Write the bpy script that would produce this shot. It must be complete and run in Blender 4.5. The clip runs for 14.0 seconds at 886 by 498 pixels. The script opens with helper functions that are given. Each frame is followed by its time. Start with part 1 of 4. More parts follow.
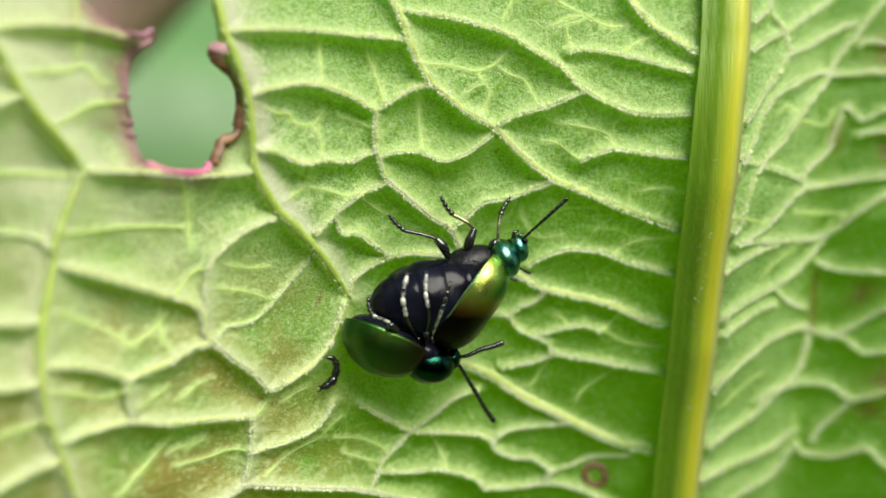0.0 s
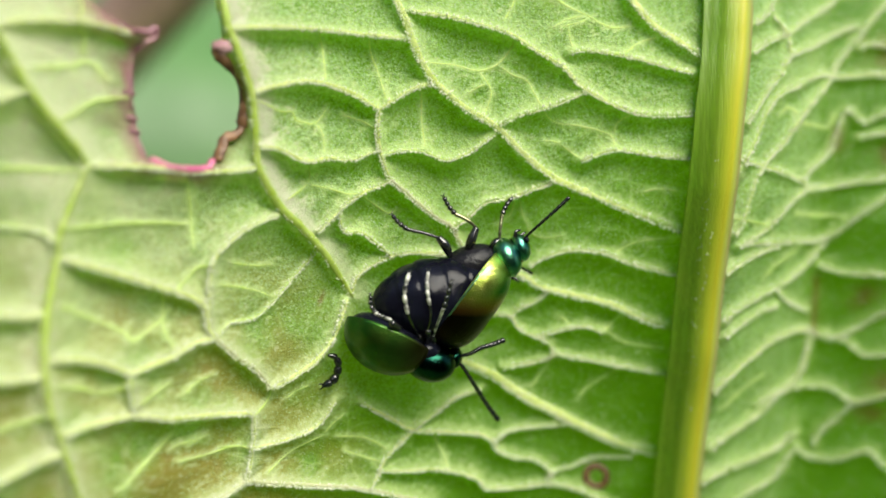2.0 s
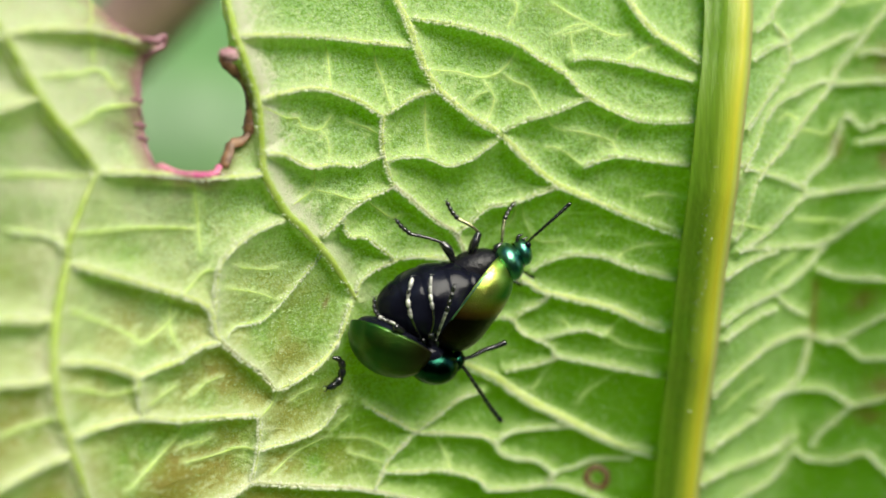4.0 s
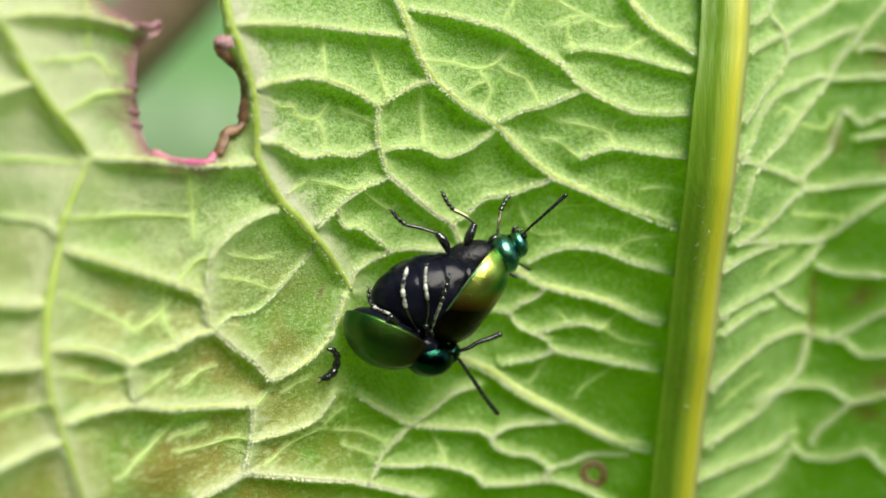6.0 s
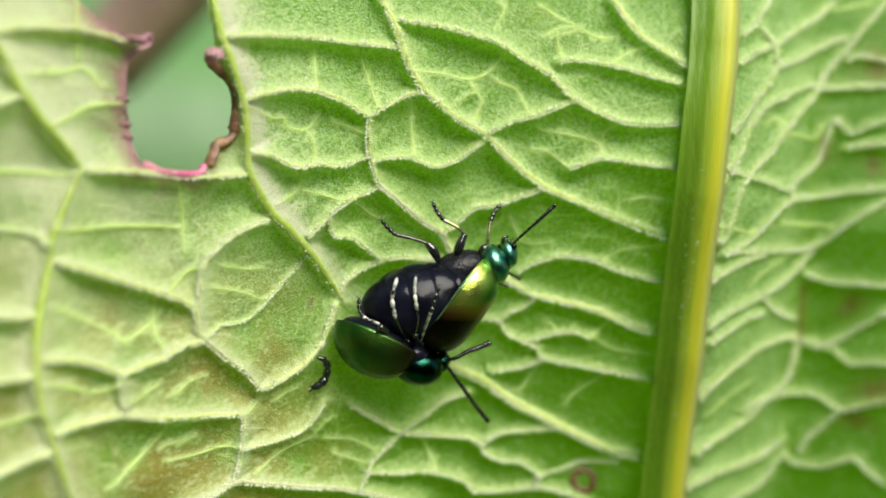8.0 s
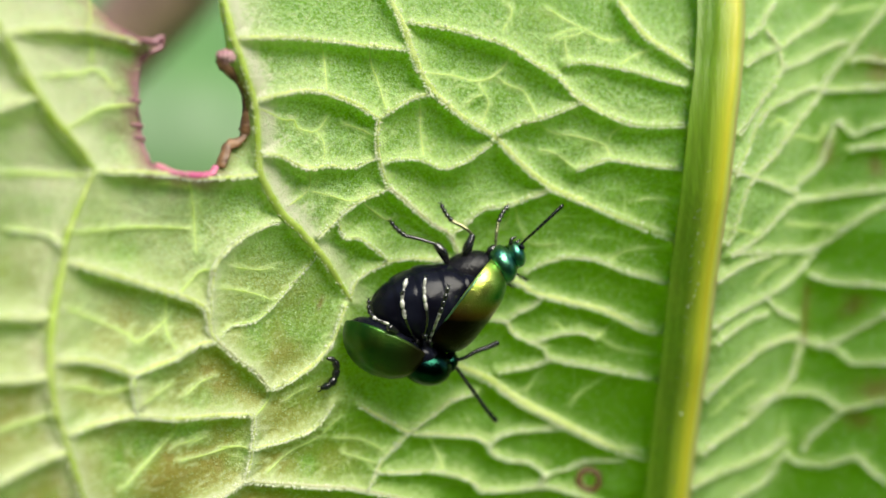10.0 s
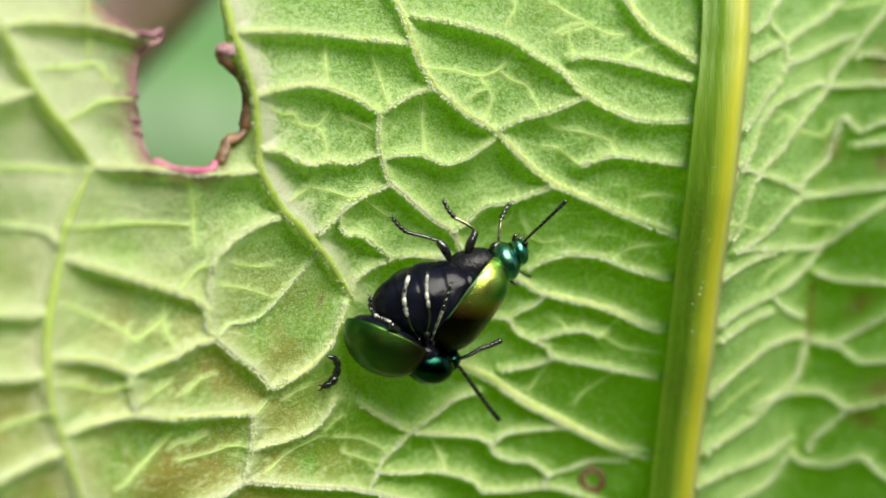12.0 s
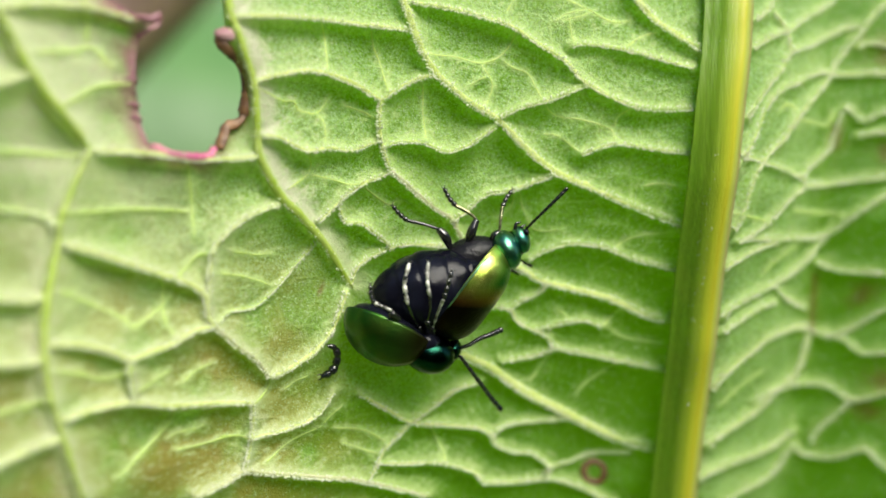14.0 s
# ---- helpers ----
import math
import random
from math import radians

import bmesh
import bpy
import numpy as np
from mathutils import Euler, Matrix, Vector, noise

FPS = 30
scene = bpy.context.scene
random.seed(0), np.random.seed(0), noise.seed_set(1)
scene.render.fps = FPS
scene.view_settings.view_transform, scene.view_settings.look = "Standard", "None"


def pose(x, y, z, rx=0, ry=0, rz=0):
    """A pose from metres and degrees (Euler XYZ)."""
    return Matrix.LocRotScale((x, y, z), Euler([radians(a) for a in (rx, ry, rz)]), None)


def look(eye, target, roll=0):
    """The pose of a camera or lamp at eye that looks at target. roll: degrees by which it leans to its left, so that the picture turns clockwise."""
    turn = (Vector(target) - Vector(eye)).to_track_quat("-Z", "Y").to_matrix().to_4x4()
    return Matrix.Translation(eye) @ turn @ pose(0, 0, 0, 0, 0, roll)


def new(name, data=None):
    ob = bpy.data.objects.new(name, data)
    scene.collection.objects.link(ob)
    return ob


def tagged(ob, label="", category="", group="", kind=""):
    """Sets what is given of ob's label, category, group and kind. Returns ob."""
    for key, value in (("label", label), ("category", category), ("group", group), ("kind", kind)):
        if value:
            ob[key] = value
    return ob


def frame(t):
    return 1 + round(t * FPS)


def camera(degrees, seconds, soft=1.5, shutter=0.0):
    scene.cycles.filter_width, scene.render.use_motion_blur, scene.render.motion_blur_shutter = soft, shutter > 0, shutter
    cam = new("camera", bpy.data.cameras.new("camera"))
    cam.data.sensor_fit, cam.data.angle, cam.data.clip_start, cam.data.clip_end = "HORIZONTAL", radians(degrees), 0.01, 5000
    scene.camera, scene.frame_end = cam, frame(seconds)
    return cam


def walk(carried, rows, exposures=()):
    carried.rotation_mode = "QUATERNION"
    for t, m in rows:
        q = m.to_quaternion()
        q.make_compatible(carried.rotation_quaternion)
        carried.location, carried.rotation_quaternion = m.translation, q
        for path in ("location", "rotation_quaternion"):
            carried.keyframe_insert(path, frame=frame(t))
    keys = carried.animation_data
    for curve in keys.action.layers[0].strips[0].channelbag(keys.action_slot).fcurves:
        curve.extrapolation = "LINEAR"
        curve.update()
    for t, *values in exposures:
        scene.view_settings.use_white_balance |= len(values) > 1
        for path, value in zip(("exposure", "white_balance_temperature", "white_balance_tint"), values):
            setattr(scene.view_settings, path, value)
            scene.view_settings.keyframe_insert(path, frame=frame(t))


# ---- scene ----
# Everything on the leaf is laid out in millimetres in the leaf's own space:
# x across the blade, y along it, z out of its underside. LEAF puts it into the world.
MM = 0.001
LEAF = pose(0, 0, 0.30, 74, 0, 0)
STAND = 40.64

cam = camera(42.2, 14.0, soft=1.6)
cam.data.dof.use_dof = True
cam.data.dof.focus_distance = 0.0392
cam.data.dof.aperture_fstop = 28
ROWS = [
    (0.0, 0.099, 0.197, 0.042, -0.312, 0.046, -0.265),
    (0.5, -0.192, 0.041, 0.163, -0.062, -0.034, -0.250),
    (1.0, 0.089, 0.099, 0.071, -0.159, 0.028, -0.096),
    (1.5, -0.000, 0.000, -0.000, 0.000, 0.000, -0.000),
    (2.0, 0.180, -0.307, 0.187, 0.359, 0.264, -0.040),
    (2.5, 0.452, -0.034, 0.376, 0.256, 0.478, 0.033),
    (3.0, 0.151, 0.047, 0.519, 0.175, 0.371, 0.050),
    (5.5, 0.348, -0.552, 0.761, 0.716, 0.586, 0.289),
    (6.0, 0.513, -0.881, 0.579, 0.968, 0.661, 0.319),
    (6.5, 0.938, -0.392, 0.941, 0.598, 0.921, 0.403),
    (7.0, 0.964, -0.244, 1.025, 0.540, 0.939, 0.481),
    (7.5, 0.612, -0.629, 0.874, 0.820, 0.545, 0.462),
    (8.0, 0.847, -0.291, 0.804, 0.617, 0.641, 0.491),
    (10.5, 0.185, -0.333, 1.095, 0.728, 0.164, 0.439),
    (11.0, 0.372, -0.486, 0.667, 0.779, 0.271, 0.495),
    (11.5, -0.167, -0.650, 0.493, 0.847, -0.060, 0.492),
    (12.0, 0.092, -0.445, 0.537, 0.721, 0.098, 0.448),
    (12.5, -0.185, -0.806, 0.320, 0.910, -0.081, 0.503),
    (13.0, -0.400, -0.923, 0.256, 0.925, -0.239, 0.501),
    (13.5, -0.236, -0.710, 0.509, 0.850, -0.091, 0.447),
    (14.0, 0.011, -0.994, 0.215, 0.936, 0.014, 0.415),
]
walk(cam, [(t, LEAF @ pose(x * MM, y * MM, (STAND + z) * MM, rx, ry, rz)) for t, x, y, z, rx, ry, rz in ROWS])

# ---------------------------------------------------------------- light
SUN_WAY = LEAF.to_3x3() @ Vector((0.40, 0.66, 0.64)).normalized()
world = bpy.data.worlds.new("world")
scene.world = world
world.use_nodes = True
sky = world.node_tree.nodes.new("ShaderNodeTexSky")
sky.sky_type = "NISHITA"
sky.sun_disc = False
sky.sun_elevation = math.asin(SUN_WAY.z)
sky.sun_rotation = math.atan2(SUN_WAY.x, SUN_WAY.y)
back = world.node_tree.nodes["Background"]
back.inputs[1].default_value = 0.10
world.node_tree.links.new(sky.outputs[0], back.inputs[0])
sun = new("sun", bpy.data.lights.new("sun", "SUN"))
sun.data.energy = 5.0
sun.data.angle = radians(44)
sun.data.color = (1.0, 0.96, 0.82)
sun.matrix_world = look(SUN_WAY * 3, (0, 0, 0))
scene.view_settings.exposure = 0.79


# ---------------------------------------------------------------- materials
def surface(name, low, high, size, rough=0.5, relief=0.0, grain=0.0, metal=0.0, coat=0.0, through_light=0.0,
            blotch=None, blotch_size=4.0, stretch=(1, 1, 1), rough_spread=0.08, gloss=0.5,
            seen_through=None, ageing=None, across=None, grain_size=0.06, net=None, speckle=None, marks=()):
    """A node material: two colours mixed by a noise of that size (mm), fine relief (mm), optional blotches and translucency."""
    m = bpy.data.materials.new(name)
    m.use_nodes = True
    tree = m.node_tree
    nodes, links = tree.nodes, tree.links
    bsdf = nodes["Principled BSDF"]
    coord = nodes.new("ShaderNodeTexCoord")
    mapping = nodes.new("ShaderNodeMapping")
    mapping.inputs["Scale"].default_value = stretch
    links.new(coord.outputs["Object"], mapping.inputs["Vector"])

    def cloud(mm, detail=4.0):
        n = nodes.new("ShaderNodeTexNoise")
        n.inputs["Scale"].default_value = 1000.0 / mm
        n.inputs["Detail"].default_value = detail
        links.new(mapping.outputs[0], n.inputs["Vector"])
        return n.outputs["Fac"]

    def ramp(value, a, b):
        r = nodes.new("ShaderNodeMapRange")
        r.inputs["From Min"].default_value, r.inputs["From Max"].default_value = a, b
        links.new(value, r.inputs["Value"])
        return r.outputs[0]

    def mix(fac, a, b):
        x = nodes.new("ShaderNodeMix")
        x.data_type = "RGBA"
        links.new(fac, x.inputs["Factor"])
        for socket, v in ((x.inputs[6], a), (x.inputs[7], b)):
            if isinstance(v, tuple):
                socket.default_value = (*v, 1)
            else:
                links.new(v, socket)
        return x.outputs[2]

    colour = mix(ramp(cloud(size), 0.35, 0.68), low, high)
    glow_tints = []
    if blotch:
        colour = mix(ramp(cloud(blotch_size, 4.0), 0.54, 0.74), colour, blotch)
    if speckle:
        dots = nodes.new("ShaderNodeMath")
        dots.operation = "MULTIPLY"
        links.new(ramp(cloud(0.10, 3.0), 0.46, 0.64), dots.inputs[0])
        dots.inputs[1].default_value = 0.44
        colour = mix(dots.outputs[0], colour, speckle)
    fine_net = None
    if net:
        # the finest veins: an irregular net of thin ridges, a little paler than the blade
        jitter = nodes.new("ShaderNodeTexNoise")
        jitter.inputs["Scale"].default_value = 1000.0 / 0.9
        links.new(coord.outputs["Object"], jitter.inputs["Vector"])
        bend = nodes.new("ShaderNodeVectorMath")
        bend.operation = "MULTIPLY_ADD"
        links.new(jitter.outputs["Color"], bend.inputs[0])
        bend.inputs[1].default_value = (0.0006, 0.0006, 0.0006)
        links.new(coord.outputs["Object"], bend.inputs[2])
        cells = nodes.new("ShaderNodeTexVoronoi")
        cells.feature = "DISTANCE_TO_EDGE"
        cells.voronoi_dimensions = "2D"
        cells.inputs["Scale"].default_value = 1000.0 / net[1]
        links.new(bend.outputs[0], cells.inputs["Vector"])
        fine_net = ramp(cells.outputs["Distance"], 0.06, 0.0)
        weak = nodes.new("ShaderNodeMath")
        weak.operation = "MULTIPLY"
        links.new(fine_net, weak.inputs[0])
        weak.inputs[1].default_value = net[2]
        colour = mix(weak.outputs[0], colour, net[0])
        glow_tints.append((weak.outputs[0], (0.60, 0.84, 0.06)))
    if ageing:
        # dull flush near the damaged side of the blade
        apart = nodes.new("ShaderNodeSeparateXYZ")
        links.new(coord.outputs["Object"], apart.inputs[0])
        old = nodes.new("ShaderNodeMath")
        old.operation = "MULTIPLY"
        links.new(ramp(apart.outputs["X"], -0.003, -0.0115), old.inputs[0])
        links.new(ramp(cloud(2.2, 5.0), 0.32, 0.58), old.inputs[1])
        upper_side = nodes.new("ShaderNodeMath")
        upper_side.operation = "MULTIPLY"
        links.new(old.outputs[0], upper_side.inputs[0])
        high = nodes.new("ShaderNodeMapRange")
        high.inputs["From Min"].default_value, high.inputs["From Max"].default_value = -0.004, 0.004
        high.inputs["To Min"].default_value, high.inputs["To Max"].default_value = 0.30, 0.9
        links.new(apart.outputs["Y"], high.inputs["Value"])
        links.new(high.outputs[0], upper_side.inputs[1])
        old = upper_side
        colour = mix(old.outputs[0], colour, ageing)
        glow_tints.append((old.outputs[0], (0.56, 0.66, 0.14)))
        # olive-brown patches in the older, lower part of that side
        for value, a, b_ in ((apart.outputs["Y"], 0.002, -0.0035), (apart.outputs["X"], -0.0015, -0.006)):
            low_side = ramp(value, a, b_)
            stale = nodes.new("ShaderNodeMath")
            stale.operation = "MULTIPLY"
            links.new(low_side, stale.inputs[0])
            links.new(patch if value == apart.outputs["X"] else ramp(cloud(1.7, 5.0), 0.33, 0.58), stale.inputs[1])
            patch = stale.outputs[0]
        colour = mix(patch, colour, (0.25, 0.19, 0.045))
        glow_tints.append((patch, (0.40, 0.46, 0.01)))
    for mark, tint, *glow in marks:
        # tissue of another colour along veins or edges, also painted light and shade
        where = nodes.new("ShaderNodeAttribute")
        where.attribute_name = mark
        amount = where.outputs["Fac"]
        if mark == "down_and_light":
            # the down is grainy
            grainy = nodes.new("ShaderNodeMath")
            grainy.operation = "MULTIPLY"
            links.new(amount, grainy.inputs[0])
            links.new(ramp(cloud(0.10, 2.0), 0.40, 0.60), grainy.inputs[1])
            amount = grainy.outputs[0]
        colour = mix(amount, colour, tint)
        if glow:
            glow_tints.append((amount, glow[0]))
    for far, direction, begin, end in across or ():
        # another colour takes over along a direction: hues, and one painted dark reflection
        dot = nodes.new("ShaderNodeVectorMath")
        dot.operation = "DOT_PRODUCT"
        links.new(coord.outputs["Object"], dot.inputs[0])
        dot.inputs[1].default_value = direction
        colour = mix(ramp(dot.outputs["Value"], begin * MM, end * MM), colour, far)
    links.new(colour, bsdf.inputs["Base Color"])
    r = nodes.new("ShaderNodeMapRange")
    r.inputs["To Min"].default_value, r.inputs["To Max"].default_value = max(rough - rough_spread, 0.02), rough + rough_spread
    links.new(cloud(size * 0.4), r.inputs["Value"])
    links.new(r.outputs[0], bsdf.inputs["Roughness"])
    bsdf.inputs["Metallic"].default_value = metal
    bsdf.inputs["Coat Weight"].default_value = coat
    bsdf.inputs["Coat Roughness"].default_value = 0.08
    bsdf.inputs["Specular IOR Level"].default_value = gloss
    normal = None
    if fine_net:
        b = nodes.new("ShaderNodeBump")
        b.inputs["Strength"].default_value = 1.0
        b.inputs["Distance"].default_value = 0.012 * MM
        links.new(fine_net, b.inputs["Height"])
        normal = b.outputs[0]
    for height, mm in ((relief, size * 0.5), (grain, grain_size)):
        if height:
            b = nodes.new("ShaderNodeBump")
            b.inputs["Strength"].default_value = 1.0
            b.inputs["Distance"].default_value = height * MM
            links.new(cloud(mm, 3.0), b.inputs["Height"])
            if normal:
                links.new(normal, b.inputs["Normal"])
            normal = b.outputs[0]
    if normal:
        links.new(normal, bsdf.inputs["Normal"])
    if through_light:
        shine = nodes.new("ShaderNodeBsdfTranslucent")
        if seen_through:
            glowing = mix(ramp(cloud(size * 0.16, 5.0), 0.30, 0.70), tuple(0.72 * c for c in seen_through), tuple(min(1.16 * c, 1.0) for c in seen_through))
            for amount, tint in glow_tints:
                glowing = mix(amount, glowing, tint)
            links.new(glowing, shine.inputs["Color"])
            if normal:
                links.new(normal, shine.inputs["Normal"])
        else:
            links.new(colour, shine.inputs["Color"])
        both = nodes.new("ShaderNodeMixShader")
        both.inputs[0].default_value = through_light
        links.new(bsdf.outputs[0], both.inputs[1])
        links.new(shine.outputs[0], both.inputs[2])
        links.new(both.outputs[0], nodes["Material Output"].inputs["Surface"])
    return m


# the first two marks also put glare and shade into the colour
BLADE = surface("leaf_blade", (0.064, 0.156, 0.003), (0.112, 0.232, 0.009), 0.9, rough=0.45, relief=0.035, grain=0.055, grain_size=0.065,
                through_light=0.50, seen_through=(0.40, 0.73, 0.003), blotch=(0.22, 0.32, 0.06), blotch_size=2.6, gloss=0.36,
                ageing=(0.62, 0.52, 0.46), net=((0.36, 0.52, 0.17), 1.4, 0.45), speckle=(0.22, 0.40, 0.08),
                marks=(("down_and_light", (0.55, 0.71, 0.41)), ("shade_green", (0.034, 0.110, 0.002), (0.32, 0.62, 0.001)), ("rib", (0.66, 0.79, 0.34)), ("pallid", (0.70, 0.66, 0.54), (0.62, 0.72, 0.20)), ("flush", (0.34, 0.13, 0.18), (0.34, 0.10, 0.12)), ("browned", (0.17, 0.095, 0.025), (0.16, 0.10, 0.01))))
VEIN = surface("leaf_vein", (0.64, 0.76, 0.24), (0.82, 0.89, 0.44), 0.5, rough=0.5, relief=0.03, grain=0.05, through_light=0.48, seen_through=(0.82, 0.98, 0.16))
VEIN_FINE = surface("fine_vein", (0.46, 0.64, 0.18), (0.62, 0.75, 0.34), 0.4, rough=0.5, relief=0.02, grain=0.03, through_light=0.55, seen_through=(0.80, 0.98, 0.12))
VEIN_PINK = surface("flushed_vein", (0.52, 0.58, 0.30), (0.60, 0.56, 0.40), 0.4, rough=0.5, relief=0.02, grain=0.03, through_light=0.35, seen_through=(0.7, 0.8, 0.15))
VEIN_GREEN = surface("green_vein", (0.34, 0.47, 0.06), (0.46, 0.56, 0.15), 0.5, rough=0.42, relief=0.02, grain=0.02, through_light=0.3, seen_through=(0.5, 0.72, 0.03))
PAPILLA = surface("papillae", (0.84, 0.89, 0.68), (0.94, 0.95, 0.88), 0.2, rough=0.45, through_light=0.40, seen_through=(0.85, 0.92, 0.40))
HAIR = surface("leaf_down", (0.36, 0.56, 0.19), (0.60, 0.74, 0.40), 0.3, rough=0.5, through_light=0.40, seen_through=(0.70, 0.85, 0.25))
MIDRIB = surface("midrib_flesh", (0.12, 0.25, 0.012), (0.18, 0.31, 0.022), 0.5, rough=0.42, relief=0.02, grain=0.03,
                 through_light=0.45, seen_through=(0.36, 0.62, 0.01), stretch=(1, 0.04, 1),
                 marks=(("flank", (0.34, 0.45, 0.05), (0.56, 0.76, 0.03)), ("olive", (0.42, 0.46, 0.025), (0.66, 0.82, 0.03)), ("golden", (0.62, 0.57, 0.04), (0.80, 0.84, 0.04)), ("paler", (0.62, 0.60, 0.18)), ("pinkish", (0.42, 0.28, 0.16))))
RIM_BROWN = surface("dry_rim", (0.07, 0.03, 0.014), (0.22, 0.115, 0.05), 0.4, rough=0.5, relief=0.05, grain=0.01)
FLAP = surface("pink_flap", (0.24, 0.08, 0.11), (0.50, 0.32, 0.33), 0.3, rough=0.5, relief=0.05, grain=0.02, through_light=0.1)
RIM_DARK = surface("charred_rim", (0.02, 0.010, 0.006), (0.10, 0.04, 0.02), 0.3, rough=0.5, relief=0.03)
RIM_PINK = surface("pink_rim", (0.46, 0.07, 0.20), (0.60, 0.22, 0.30), 0.6, rough=0.45, relief=0.04, grain=0.01, through_light=0.15)
RIM_PURPLE = surface("purple_rim", (0.16, 0.05, 0.08), (0.34, 0.17, 0.19), 0.4, rough=0.45, relief=0.04, grain=0.01, through_light=0.15)
SCAR = surface("brown_scar", (0.055, 0.028, 0.008), (0.13, 0.075, 0.018), 0.3, rough=0.55, relief=0.03)
BLACK = surface("black_cuticle", (0.003, 0.003, 0.006), (0.006, 0.007, 0.013), 0.8, rough=0.19, relief=0.016, rough_spread=0.07, gloss=0.12)
DULL = surface("dull_black_cuticle", (0.006, 0.006, 0.008), (0.010, 0.010, 0.012), 0.3, rough=0.24, relief=0.03, grain=0.01, gloss=0.14)
LEG = surface("leg_cuticle", (0.005, 0.006, 0.006), (0.012, 0.012, 0.012), 0.2, rough=0.2, relief=0.012, gloss=0.65, coat=0.2)
# brighter metal on two shins, painting in golden highlights of black legs
GLINT_SHIN = surface("glint_shin", (0.10, 0.10, 0.05), (0.42, 0.42, 0.24), 0.25, rough=0.3, relief=0.01, metal=0.9)
# black leg cuticle with near-white glints painted into its colour
PAINTED_GLINT = surface("painted_glint", (0.012, 0.012, 0.011), (0.88, 0.87, 0.80), 0.30, rough=0.24, relief=0.012, gloss=0.9, rough_spread=0.05)
# the near-black hind end puts a dark reflection into the colour
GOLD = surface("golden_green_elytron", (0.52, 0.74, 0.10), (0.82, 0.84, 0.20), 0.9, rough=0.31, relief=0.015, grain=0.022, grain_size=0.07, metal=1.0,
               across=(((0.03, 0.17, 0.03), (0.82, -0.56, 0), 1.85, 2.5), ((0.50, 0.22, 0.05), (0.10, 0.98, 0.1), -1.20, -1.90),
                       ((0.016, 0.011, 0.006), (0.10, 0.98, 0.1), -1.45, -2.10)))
GREEN = surface("green_elytron", (0.012, 0.090, 0.012), (0.050, 0.105, 0.014), 0.9, rough=0.44, coat=0.30, relief=0.010, grain=0.010, grain_size=0.08, metal=1.0,
                across=(((0.012, 0.12, 0.05), (0.84, -0.52, 0), -1.0, -2.4), ((0.034, 0.066, 0.011), (0.90, -0.43, 0), -0.5, 0.3), ((0.030, 0.020, 0.006), (0.90, -0.43, 0), 0.3, 0.9)))
TEAL = surface("teal_cuticle", (0.018, 0.15, 0.13), (0.10, 0.27, 0.14), 0.5, rough=0.30, relief=0.01, grain=0.010, metal=1.0, coat=0.5)
DARK_TEAL = surface("dark_teal_cuticle", (0.003, 0.018, 0.013), (0.007, 0.042, 0.026), 0.5, rough=0.19, relief=0.01, grain=0.008, metal=1.0)
SEAM = surface("pale_seam", (0.10, 0.28, 0.16), (0.30, 0.46, 0.26), 0.3, rough=0.3, metal=0.9)
SOIL = surface("grassy_ground", (0.07, 0.16, 0.025), (0.13, 0.24, 0.05), 30, rough=0.9, relief=6, blotch=(0.10, 0.08, 0.04), blotch_size=90)
# for the unseen bank that is added to block sky light
SKY_BLOCK = surface("hedge", (0.018, 0.04, 0.010), (0.04, 0.075, 0.02), 60, rough=0.8, relief=20, blotch=(0.012, 0.02, 0.008), blotch_size=110)
BACK_LEAF = surface("far_leaf", (0.048, 0.155, 0.030), (0.075, 0.205, 0.042), 14, rough=0.45, relief=0.2, through_light=0.3)
DRY = surface("dry_stalk", (0.17, 0.105, 0.09), (0.27, 0.17, 0.14), 4, rough=0.7, relief=0.2)


# ---------------------------------------------------------------- building helpers
def mesh_from(name, verts, faces, material):
    """A smooth mesh from places in millimetres."""
    me = bpy.data.meshes.new(name)
    me.from_pydata((np.asarray(verts, dtype=float) * MM).tolist(), [], faces)
    me.materials.append(material)
    me.polygons.foreach_set("use_smooth", [True] * len(me.polygons))
    me.update()
    return me


def part(name, shape, material, parent, label="", kind=""):
    ob = new(name, mesh_from(name, *shape, material))
    ob.parent = parent
    return tagged(ob, label=label, kind=kind)


def thing(name, label, category, m=LEAF, **more):
    ob = new(name)
    ob.empty_display_size = 0.002
    ob.matrix_world = m
    return tagged(ob, label=label, category=category, **more)


def give_marks(ob, marks):
    """Values from 0 to 1 on the points of a mesh, by name, for its material."""
    for mark, values in marks.items():
        ob.data.attributes.new(mark, "FLOAT", "POINT").data.foreach_set("value", np.asarray(values, dtype=np.float32))


def join(*shapes):
    verts, faces = [], []
    for v, f in shapes:
        k = len(verts)
        verts.extend(v)
        faces.extend([tuple(i + k for i in face) for face in f])
    return verts, faces


def smooth_line(points, step):
    """A Catmull-Rom line through the points, resampled about every step."""
    p = np.asarray(points, dtype=float)
    p = np.vstack([2 * p[0] - p[1], p, 2 * p[-1] - p[-2]])
    out = []
    for a, b, c, d in zip(p, p[1:], p[2:], p[3:]):
        n = max(int(np.linalg.norm((c - b)[:3]) / step), 1)
        for t in np.arange(n) / n:
            out.append(0.5 * (2 * b + (c - a) * t + (2 * a - 5 * b + 4 * c - d) * t * t + (3 * b - a - 3 * c + d) * t ** 3))
    out.append(p[-2])
    return np.array(out)


